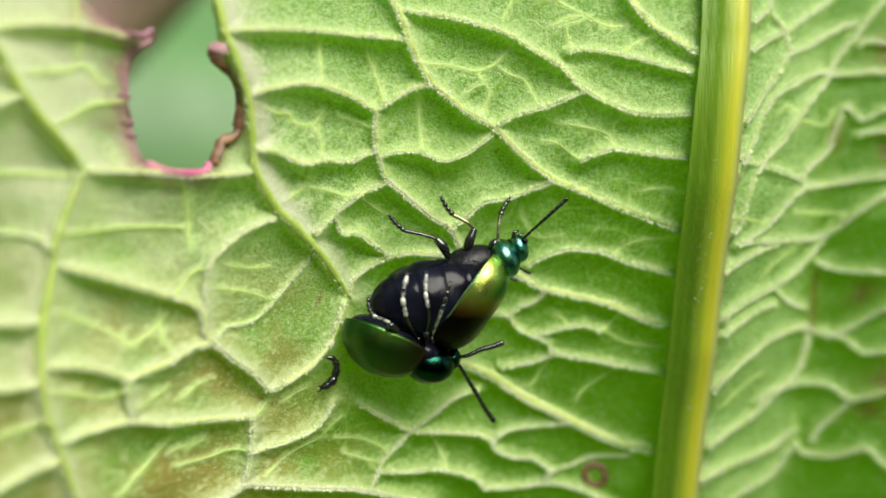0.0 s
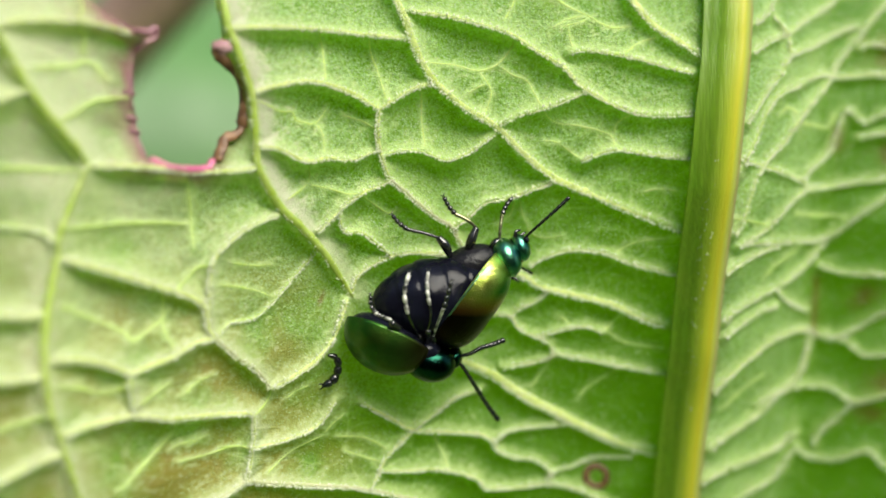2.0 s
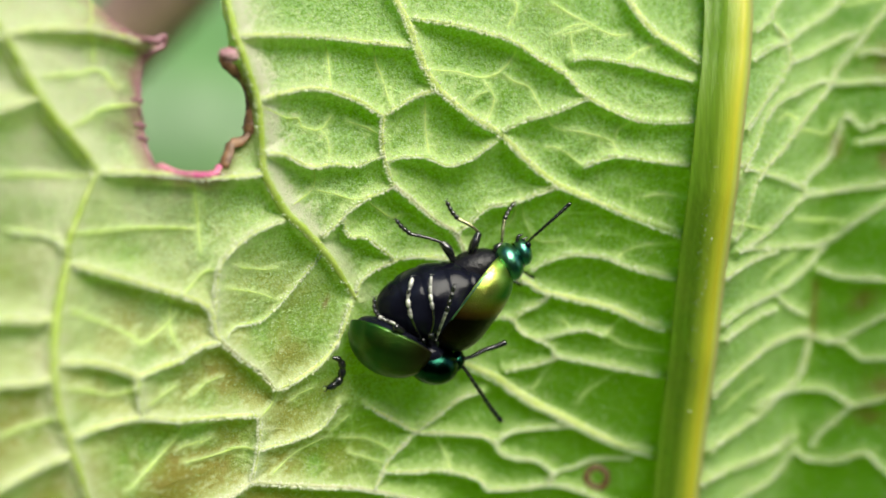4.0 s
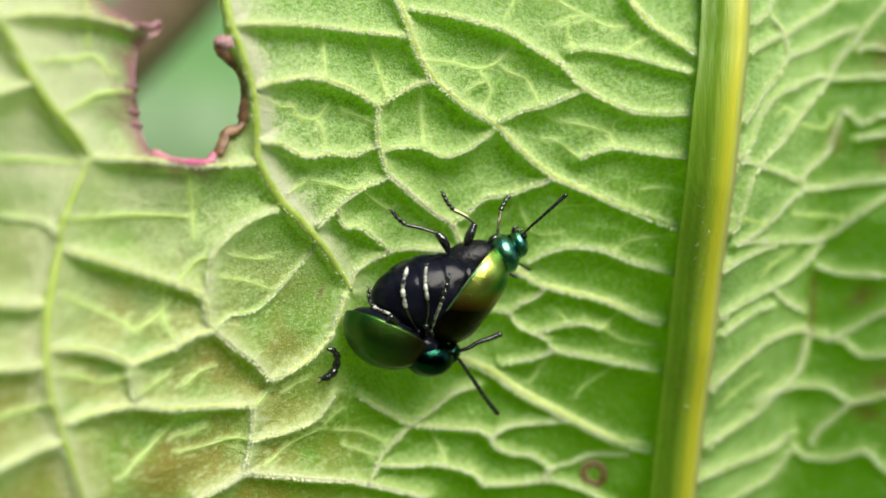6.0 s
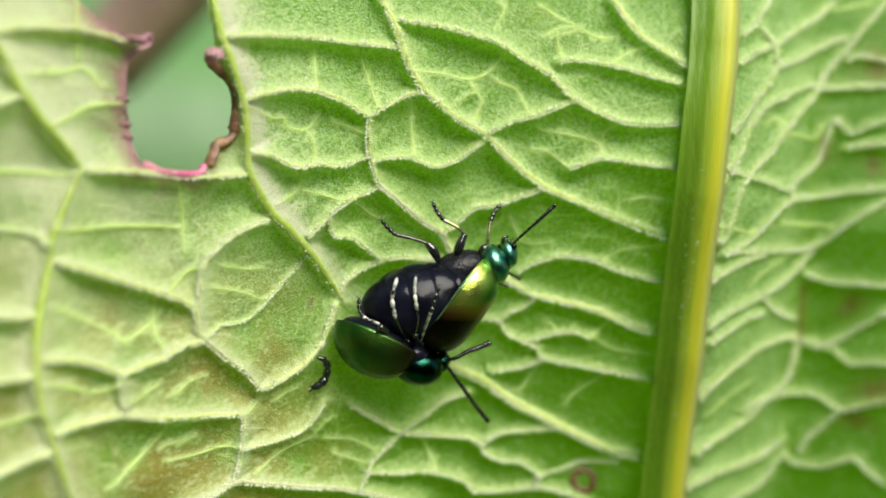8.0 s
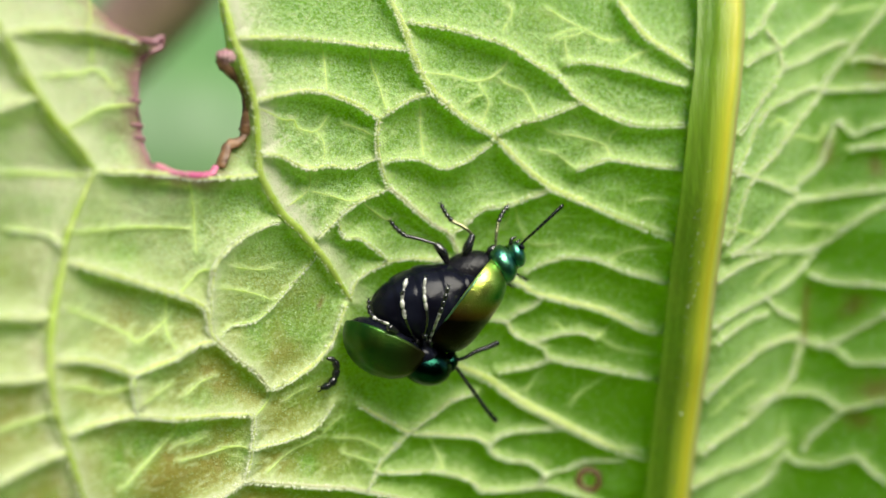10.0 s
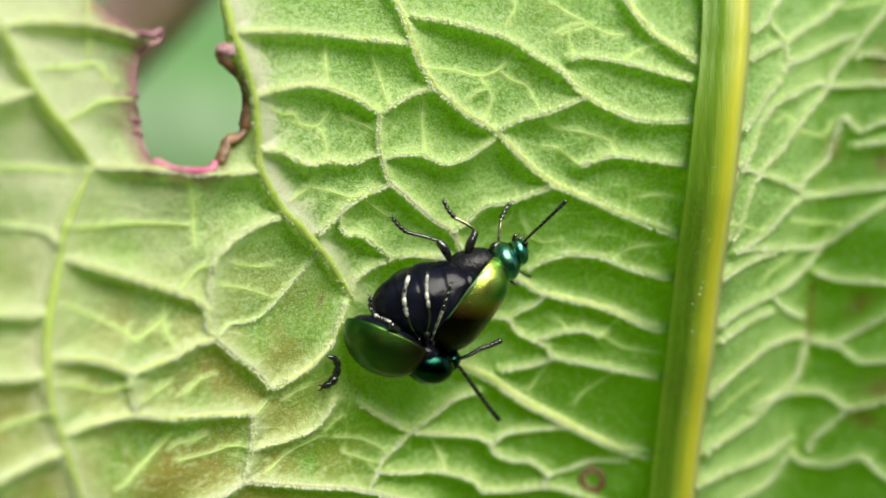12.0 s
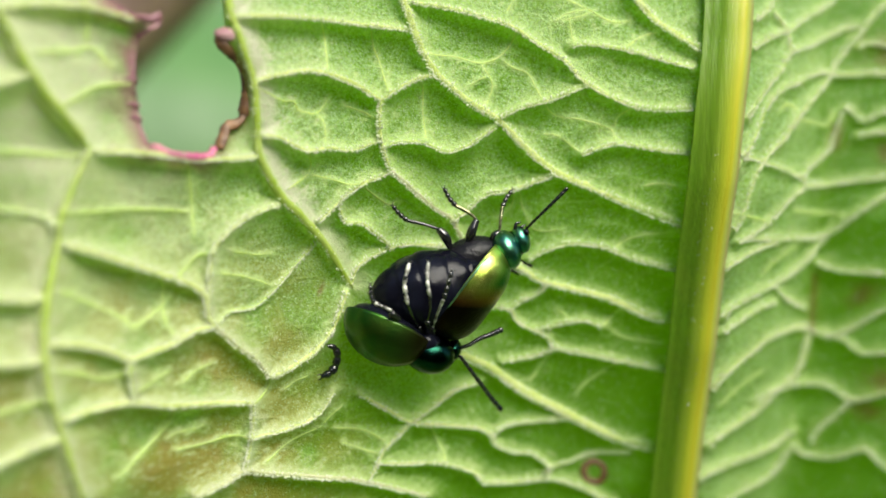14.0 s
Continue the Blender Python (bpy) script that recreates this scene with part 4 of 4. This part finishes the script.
    # edges of the eaten hole
    def rim(a, b, thick, mat, label, seed, lift=-0.10, shift=(0, 0, 0), flat=0.35):
        l = ride(grid, smooth_line(HOLE[a:b], 0.05), lift + 0.1) + np.array(shift)
        l[:, 2] = np.convolve(np.pad(l[:, 2], 6, mode="edge"), np.ones(13) / 13, mode="valid")
        s = np.arange(len(l)) * 0.05
        r = thick * (1 + 0.22 * np.sin(4.1 * s + seed) * np.sin(1.7 * s + 2 * seed) + 0.10 * np.sin(9.7 * s + seed))
        l[:, 2] += 0.05 * np.sin(3.3 * s + seed)
        piece("hole_edge", tube(l, r, 8, flat, wobble=0.3, seed=seed), mat, leaf, label)
    rim(0, 5, 0.07, RIM_PURPLE, "dull pink dried hole edge", 3)
    rim(3, 7, 0.075, RIM_PURPLE, "dull pink dried hole edge", 12)
    rim(6, 15, 0.075, RIM_PURPLE, "purple dried hole edge", 4, -0.08, (-0.05, -0.02, 0))
    rim(13, 18, 0.11, RIM_PINK, "bright pink hole edge", 5, -0.04)
    rim(17, 23, 0.16, RIM_BROWN, "brown curled hole edge", 6, -0.06, (0.13, 0, 0), 0.30)
    rim(21, 29, 0.17, RIM_BROWN, "brown dried hole edge", 13, -0.10, (0.14, 0, 0), 0.22)
    rim(17, 29, 0.055, RIM_DARK, "blackened rim of the hole", 7, -0.16, (0.0, 0, 0), 1.2)
    piece("hole_edge", dome((-6.93, 6.27, 4.80), (1, -0.12, -0.4), (0, 1, 0), (0.33, 0.21, 0.12), rings=24, sides=16, rule=lambda s, a: 1 + 0.42 * math.sin(9 * s + 2 * a) * math.cos(5 * s - 3 * a)), FLAP, leaf, "pink curled flap on the hole edge")
    piece("hole_edge", dome((-9.02, 6.46, 6.18), (1, -0.25, 0), (0.25, 1, 0), (0.34, 0.11, 0.08), rings=24, sides=16, rule=lambda s, a: 1 + 0.3 * math.sin(7 * s + 2 * a) * math.cos(6 * s - 3 * a)), RIM_PURPLE, leaf, "pink torn tip of the hole edge")
    rim(28, 33, 0.05, VEIN_GREEN, "green margin", 9)
    for k, q in enumerate((8.6, 10.3, 11.1)):
        c = np.array(HOLE[int(q)]) + (q % 1) * (np.array(HOLE[int(q) + 1]) - np.array(HOLE[int(q)]))
        piece("hole_edge", tube(ride(grid, [c + (-0.22, 0.02), c, c + (0.05, 0.0)], 0.0), (0.05, 0.09, 0.06), 8, 1.0, wobble=0.3, seed=k), RIM_PURPLE, leaf, "knot of a severed vein")
    # a healed feeding mark
    ring = [(6.07 + 0.42 * math.cos(a), -9.05 + 0.42 * math.sin(a)) for a in np.linspace(0, 2 * math.pi, 40)]
    piece("feeding_mark", tube(ride(grid, ring, -0.02), 0.16, 8, 0.3, wobble=0.4, seed=9), SCAR, leaf, "brown ring-shaped feeding mark")
    return leaf


# ---------------------------------------------------------------- the beetles
def leg(parent, femur, tibia, tarsus, thick=1.0, foot=None, shin=None):
    """Femur, tibia and a four-jointed tarsus with claws; each a list of places."""
    f = part("femur", beads(femur, [0.11 * thick, 0.17 * thick, 0.12 * thick][:len(femur)] if len(femur) == 3 else [0.13 * thick, 0.16 * thick], sides=10), LEG, parent)
    part("tibia", beads(tibia, np.linspace(0.05, 0.07, len(tibia)) * thick), shin or LEG, f)
    part("tarsus", beads(tarsus, np.linspace(0.10, 0.08, len(tarsus)) * thick, 0.015, 0.45, 4), foot or LEG, f)
    tip = np.array(tarsus[-1])
    way = tip - np.array(tarsus[-2])
    way /= np.linalg.norm(way)
    side = np.cross(way, (0, 0, 1))
    claws = [beads([tip, tip + way * 0.07 + side * k * 0.04, tip + way * 0.10 + side * k * 0.09 + np.array((0, 0, -0.02))], [0.022, 0.016, 0.008]) for k in (-1, 1)]
    part("claws", join(*claws), LEG, f)
    return f


def antenna(parent, points, thick=1.0):
    """A bead-jointed antenna, its origin at its base, thicker towards the tip."""
    p = np.asarray(points, dtype=float)
    base = p[0].copy()
    a = part("antenna", beads(p - base, np.linspace(0.045, 0.075, len(p)) * thick, 0.012, 0.22, 11), LEG, parent)
    a.location = Vector(base) * MM
    return a


def segments(s, a):
    """Abdomen: five overlapping rings and a blunter hind end."""
    k = (s + 1) * 2.6
    crumple = 0.012 * math.sin(5 * a + 7 * s) + 0.010 * math.sin(9 * a - 4 * s + 2) * math.sin(11 * s)
    return (1 - 0.035 * (k - math.floor(k)) ** 4) * (1 + 0.04 * math.cos(2 * a) + crumple)


def full_end(s, a):
    """Wing case: narrower at the shoulder, full and blunt at the hind end."""
    return math.sqrt((1 - s ** 4) / max(1 - s * s, 1e-4)) if s < 0 else math.sqrt((1 - abs(s) ** 3.5) / max(1 - s * s, 1e-4))


def build_female():
    body = thing("female_leaf_beetle", "gravid golden-green leaf beetle with a swollen black abdomen on the leaf", "beetle", SEAT, group="leaf beetles")
    part("abdomen", dome((-0.30, -1.76, 0.56), (0.95, 0.18, -0.18), (0.18, -1, 0), (2.27, 1.35, 1.28), rule=segments, rings=90, sides=48), BLACK, body, "swollen glossy black abdomen")
    part("thorax", dome((0.99, -0.63, 0.30), (0.9, 0.3, -0.2), (0.2, -1, 0), (1.15, 0.72, 0.70)), DULL, body)
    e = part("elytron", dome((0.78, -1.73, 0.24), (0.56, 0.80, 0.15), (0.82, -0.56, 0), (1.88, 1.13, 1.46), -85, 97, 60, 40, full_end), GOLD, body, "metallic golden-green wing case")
    solid = e.modifiers.new("thickness", "SOLIDIFY")
    solid.thickness = 0.07 * MM
    solid.offset = -1
    edge = [(1.92, -0.26, 0.78), (1.54, -0.63, 1.58), (0.99, -1.28, 1.95), (0.42, -2.05, 1.80), (-0.08, -2.73, 1.31)]
    part("elytron_rim", beads(edge, [0.025, 0.035, 0.035, 0.035, 0.025]), SEAM, e, "blue-green seam")
    part("pronotum", dome((2.24, -0.36, 0.35), (0.36, -0.90, 0), (0.9, 0.36, 0), (0.72, 0.50, 0.68)), TEAL, body, "blue-green metallic pronotum")
    part("neck", dome((2.52, -0.16, 0.20), (0.33, -0.9, 0), (0.9, 0.33, 0), (0.50, 0.36, 0.46)), DARK_TEAL, body)
    head = part("head", dome((2.74, 0.00, 0.28), (0.30, -0.9, 0), (0.9, 0.3, 0), (0.50, 0.33, 0.46)), TEAL, body, "blue-green head")
    part("eye", dome((2.92, 0.26, 0.61), (0.7, 0.7, 0), (0.7, -0.7, 0), (0.10, 0.12, 0.12), rings=14, sides=14), BLACK, head)
    part("mouthparts", join(beads([(2.52, 0.37, 0.59), (2.56, 0.55, 0.60), (2.72, 0.61, 0.55)], [0.07, 0.06, 0.03]), beads([(2.73, 0.42, 0.46), (2.89, 0.53, 0.39)], [0.06, 0.03])), LEG, head)
    feeler = antenna(body, [(2.88, 0.34, 0.55), (3.16, 0.61, 0.79), (3.62, 1.03, 1.06), (4.00, 1.38, 1.17), (4.35, 1.71, 1.22)], 1.05)
    antenna(body, [(2.58, -0.54, -0.33), (2.87, -0.75, -0.67), (3.24, -0.94, -1.00)], 0.8)
    leg(body, [(0.24, -0.28, 0.71), (0.08, 0.06, 0.95), (-0.16, 0.33, 0.99)], [(-0.16, 0.33, 0.99), (-0.66, 0.49, 1.08), (-1.25, 0.62, 1.10)], [(-1.25, 0.62, 1.10), (-1.52, 0.84, 1.14), (-1.75, 1.11, 1.20)])
    leg(body, [(0.83, -0.22, 0.53), (0.98, 0.22, 0.76), (1.16, 0.67, 0.74)], [(1.16, 0.69, 0.75), (0.86, 0.94, 0.80), (0.43, 1.16, 0.77)], [(0.43, 1.16, 0.77), (0.20, 1.43, 0.80), (0.02, 1.76, 0.80)], shin=GLINT_SHIN)
    leg(body, [(1.71, -0.18, 0.28), (1.82, 0.10, 0.46), (1.98, 0.26, 0.43)], [(1.98, 0.26, 0.43), (2.02, 0.71, 0.42), (2.08, 1.15, 0.34)], [(2.08, 1.15, 0.34), (2.23, 1.47, 0.23), (2.43, 1.75, 0.12)], shin=GLINT_SHIN)
    leg(body, [(1.55, -1.61, -0.87), (2.06, -1.21, -0.86)], [(2.06, -1.21, -0.86), (2.38, -1.11, -1.02)], [(2.38, -1.04, -0.99), (2.51, -1.09, -1.12), (2.72, -1.20, -1.24)], 0.8)
    return feeler


def build_male():
    body = thing("male_leaf_beetle", "smaller dark green leaf beetle clinging to the female's side", "beetle", SEAT, group="leaf beetles")
    e = part("elytra", dome((-1.88, -3.08, 0.87), (0.90, -0.41, -0.12), (-0.41, -0.90, 0.0), (1.54, 1.27, 1.05), -84, 106, 60, 40), GREEN, body, "metallic dark green wing cases")
    solid = e.modifiers.new("thickness", "SOLIDIFY")
    solid.thickness = 0.07 * MM
    solid.offset = -1
    part("abdomen", dome((-1.86, -3.07, 0.86), (0.90, -0.41, -0.12), (-0.41, -0.90, 0), (1.45, 0.60, 0.99), rule=segments), BLACK, body)
    part("thorax", dome((-0.63, -3.58, 0.49), (0.9, -0.3, -0.2), (-0.5, -0.86, 0), (0.65, 0.5, 0.75)), BLACK, body)
    part("pronotum", dome((-0.47, -4.00, 0.30), (0.22, 0.95, 0.2), (0.9, -0.3, 0), (0.74, 0.94, 0.92)), DARK_TEAL, body, "blue-green metallic pronotum")
    head = part("head", dome((0.38, -3.94, -0.03), (0.3, 1, 0), (1, -0.3, 0), (0.40, 0.30, 0.44)), DARK_TEAL, body)
    part("eye", dome((0.48, -3.59, 0.31), (0.1, 1, 0), (1, 0, 0), (0.14, 0.10, 0.12), rings=14, sides=14), BLACK, head)
    part("mouthparts", join(beads([(0.48, -3.51, 0.34), (0.55, -3.26, 0.48), (0.47, -3.10, 0.57)], [0.06, 0.05, 0.03]), beads([(0.32, -3.50, 0.51), (0.24, -3.32, 0.69)], [0.06, 0.04])), LEG, head)
    first = antenna(body, [(0.62, -3.84, 0.21), (0.95, -3.75, 0.32), (1.35, -3.55, 0.34), (1.75, -3.44, 0.24), (2.17, -3.29, 0.15)], 1.5)
    second = antenna(body, [(0.62, -4.14, -0.02), (0.88, -4.56, -0.22), (1.24, -5.16, -0.64), (1.60, -5.78, -1.15), (2.00, -6.37, -1.63)], 1.45)
    leg(body, [(-1.49, -2.75, 1.84), (-1.74, -2.56, 2.13)], [(-1.72, -2.43, 2.60), (-2.01, -2.31, 2.74), (-2.24, -2.20, 2.74)], [(-2.24, -2.20, 2.74), (-2.40, -1.95, 2.60), (-2.41, -1.61, 2.61)], 0.9, None, PAINTED_GLINT)
    leg(body, [(-0.70, -3.34, 0.89), (-0.83, -3.08, 1.23)], [(-0.83, -3.08, 1.28), (-1.02, -2.64, 2.10), (-1.16, -2.22, 2.70)], [(-1.16, -2.22, 2.70), (-1.26, -1.56, 2.97), (-1.11, -0.87, 3.00)], 0.8, PAINTED_GLINT)
    leg(body, [(-0.35, -3.35, 0.83), (-0.33, -3.06, 1.06)], [(-0.33, -3.05, 1.11), (-0.17, -2.56, 1.80), (0.02, -2.06, 2.30)], [(0.02, -2.06, 2.30), (0.17, -1.58, 2.42), (0.30, -1.15, 2.44)], 0.9, None, PAINTED_GLINT)
    leg(body, [(-0.51, -3.34, 0.90), (-0.52, -2.85, 1.76)], [(-0.52, -2.85, 1.76), (-0.41, -2.34, 2.33), (-0.43, -1.95, 2.52)], [(-0.43, -1.95, 2.52), (-0.52, -1.38, 2.77), (-0.48, -0.84, 2.80)], 0.7, PAINTED_GLINT)
    return first, second


def build_fragment():
    """A hooked piece of a beetle's leg, modelled loose on the leaf."""
    ob = thing("leg_fragment", "small black hooked insect leg fragment lying on the leaf", "insect leg", SEAT)
    part("tarsus", beads([(-3.97, -3.73, 1.12), (-3.75, -3.81, 0.97), (-3.65, -4.10, 0.81), (-3.75, -4.50, 0.73), (-3.94, -4.71, 0.77), (-4.19, -4.83, 0.89)], (0.06, 0.12, 0.14, 0.15, 0.16, 0.08), 0.015, 0.25, 5), LEG, ob)
    part("claws", join(beads([(-4.15, -4.79, 0.89), (-4.25, -4.74, 0.98), (-4.33, -4.78, 1.00)], (0.03, 0.025, 0.01)), beads([(-4.15, -4.79, 0.89), (-4.22, -4.91, 0.90), (-4.32, -4.94, 0.93)], (0.03, 0.025, 0.01))), LEG, ob)


# ---------------------------------------------------------------- what lies behind
def build_ground():
    n = 60
    verts, faces = [], []
    span = [math.copysign(abs(t) ** 3, t) * 200000 for t in np.linspace(-1, 1, n)]
    for y in span:
        for x in span:
            verts.append((x, y, 6 * noise.noise((x / 60, y / 60, 0))))
    for j in range(n - 1):
        for i in range(n - 1):
            faces.append((j * n + i, j * n + i + 1, (j + 1) * n + i + 1, (j + 1) * n + i))
    ob = new("ground", mesh_from("ground", verts, faces, SOIL))
    tagged(ob, label="short green grass on brown soil", category="ground", kind="structure")


def build_far_leaf(name, middle, size, turn, label):
    """A broad plain leaf on a stalk, well behind the eaten one."""
    ob = thing(name, label, "leaf", Matrix.Identity(4))
    m = LEAF @ Matrix.Translation(Vector(middle) * MM) @ pose(0, 0, 0, *turn)
    verts, faces = [], []
    nu, nv = 24, 60
    for j in range(nv + 1):
        t = j / nv
        half = size[0] * math.sin(math.pi * min(t * 0.94 + 0.04, 1)) ** 0.7
        for i in range(nu + 1):
            u = -1 + 2 * i / nu
            p = Vector((u * half, (t - 0.5) * size[1], -0.25 * abs(u) ** 1.5 * half + 0.03 * half * math.sin(t * 26 + u * 3) - size[1] * 0.15 * (t - 0.5) ** 2))
            verts.append(tuple(m @ (p * MM) / MM))
    for j in range(nv):
        for i in range(nu):
            a = j * (nu + 1) + i
            faces.append((a, a + 1, a + nu + 2, a + nu + 1))
    b = part("blade", (verts, faces), BACK_LEAF, ob)
    solid = b.modifiers.new("thickness", "SOLIDIFY")
    solid.thickness = 0.0004
    rib = [m @ (Vector((0, (t - 0.5) * size[1], 0.4 - size[1] * 0.15 * (t - 0.5) ** 2)) * MM) / MM for t in np.linspace(0, 1, 30)]
    low = rib[0]
    foot = Vector((low.x + 15, low.y - 20, -3))
    path = smooth_line([tuple(v) for v in (foot, foot.lerp(low, 0.5) + Vector((0, -10, 5)), low)], 5)
    part("stalk", tube(path, 1.4, 12, up=(1, 0, 0.2)), BACK_LEAF, ob)
    part("midrib", tube([tuple(v) for v in rib], np.linspace(1.3, 0.3, 30), 10), VEIN_GREEN, ob)


def build_sky_block():
    """An unseen dark bank of growth added behind the camera to hold back sky light."""
    verts, faces = [], []
    n, rows = 170, 60
    for j in range(rows + 1):
        phi = math.pi * j / rows
        for i in range(n + 1):
            a = math.pi * (1.04 + 0.92 * i / n)
            # rounded over the top, closed at both ends, lumpy with shoots
            end = min(1.0, 9 * min(i, n - i) / n + 0.05) ** 0.5
            h = 1180 * math.sin(phi) ** 0.55 * (0.35 + 0.65 * end) * (1 + 0.08 * noise.noise((a * 9, 0, 7)))
            d = 900 + 260 * end * (1 - math.cos(phi))
            p = Vector((d * math.cos(a), d * math.sin(a), h - 8))
            lump = 60 * noise.noise(p / 170) + 34 * noise.noise(p / 60) + 16 * noise.noise(p / 24)
            out = Vector((-math.cos(phi) * math.cos(a), -math.cos(phi) * math.sin(a), math.sin(phi)))
            verts.append(tuple(p + out * lump))
    for j in range(rows):
        for i in range(n):
            k = j * (n + 1) + i
            faces.append((k, k + 1, k + n + 2, k + n + 1))
    ob = new("sky_block_bank", mesh_from("sky_block_bank", verts, faces, SKY_BLOCK))
    tagged(ob, label="dark green bank, unseen, added to block sky light", category="hedge", kind="structure")


def build_behind():
    build_ground()
    build_sky_block()
    build_far_leaf("far_leaf", (-58, 10, -120), (70, 250), (-10, 14, 24), "smooth mid-green leaf on a stalk behind the eaten one")
    stem = thing("dry_stem", "brown dried plant stem standing behind the leaf", "stem", Matrix.Identity(4))
    spots = [LEAF @ Vector((x * MM, y * MM, z * MM)) / MM for x, y, z in ((-49, 4.0, -75), (-34.7, 20.1, -75), (-27.9, 27.5, -75), (-2, 56.5, -77))]
    foot = Vector((spots[0].x - 60, spots[0].y + 10, -4))
    line = smooth_line([tuple(v) for v in (foot, foot.lerp(spots[0], 0.6) + Vector((-12, 0, 0)), *spots)], 4)
    part("stem", tube(line, np.linspace(4.6, 4.0, len(line)), 14, up=(0.1, 1, 0), wobble=0.15), DRY, stem)
    for k in (len(line) // 3, len(line) - 6):
        part("node", tube(line[k - 1:k + 2], (3.4, 4.6, 3.4), 14, up=(0.1, 1, 0), wobble=0.1), DRY, stem)


build_leaf()
FEELER = build_female()
FIRST, SECOND = build_male()
build_fragment()
build_behind()


# ---------------------------------------------------------------- what moves
def motions():
    """The beetles sit still; the male swings his antennae slowly, and the female one of hers."""
    swings = ((FIRST, ((0, -1.6), (1.5, 0.0), (3, 1.2), (5.5, 2.4), (8, 3.4), (11, 3.7), (14, 4.5))),
              (SECOND, ((0, -1.9), (1.5, 0.0), (3, 1.1), (5.5, 2.3), (8, 3.4), (11, 3.9), (14, 5.1))),
              (FEELER, ((0, 0.0), (5.5, 0.0), (8, 0.5), (10.5, 1.5), (12.5, 2.4), (14, 2.8))))
    for feeler, turns in swings:
        at = feeler.location.copy()
        walk(feeler, [(t, pose(at.x, at.y, at.z, 0, 0, a)) for t, a in turns])


motions()
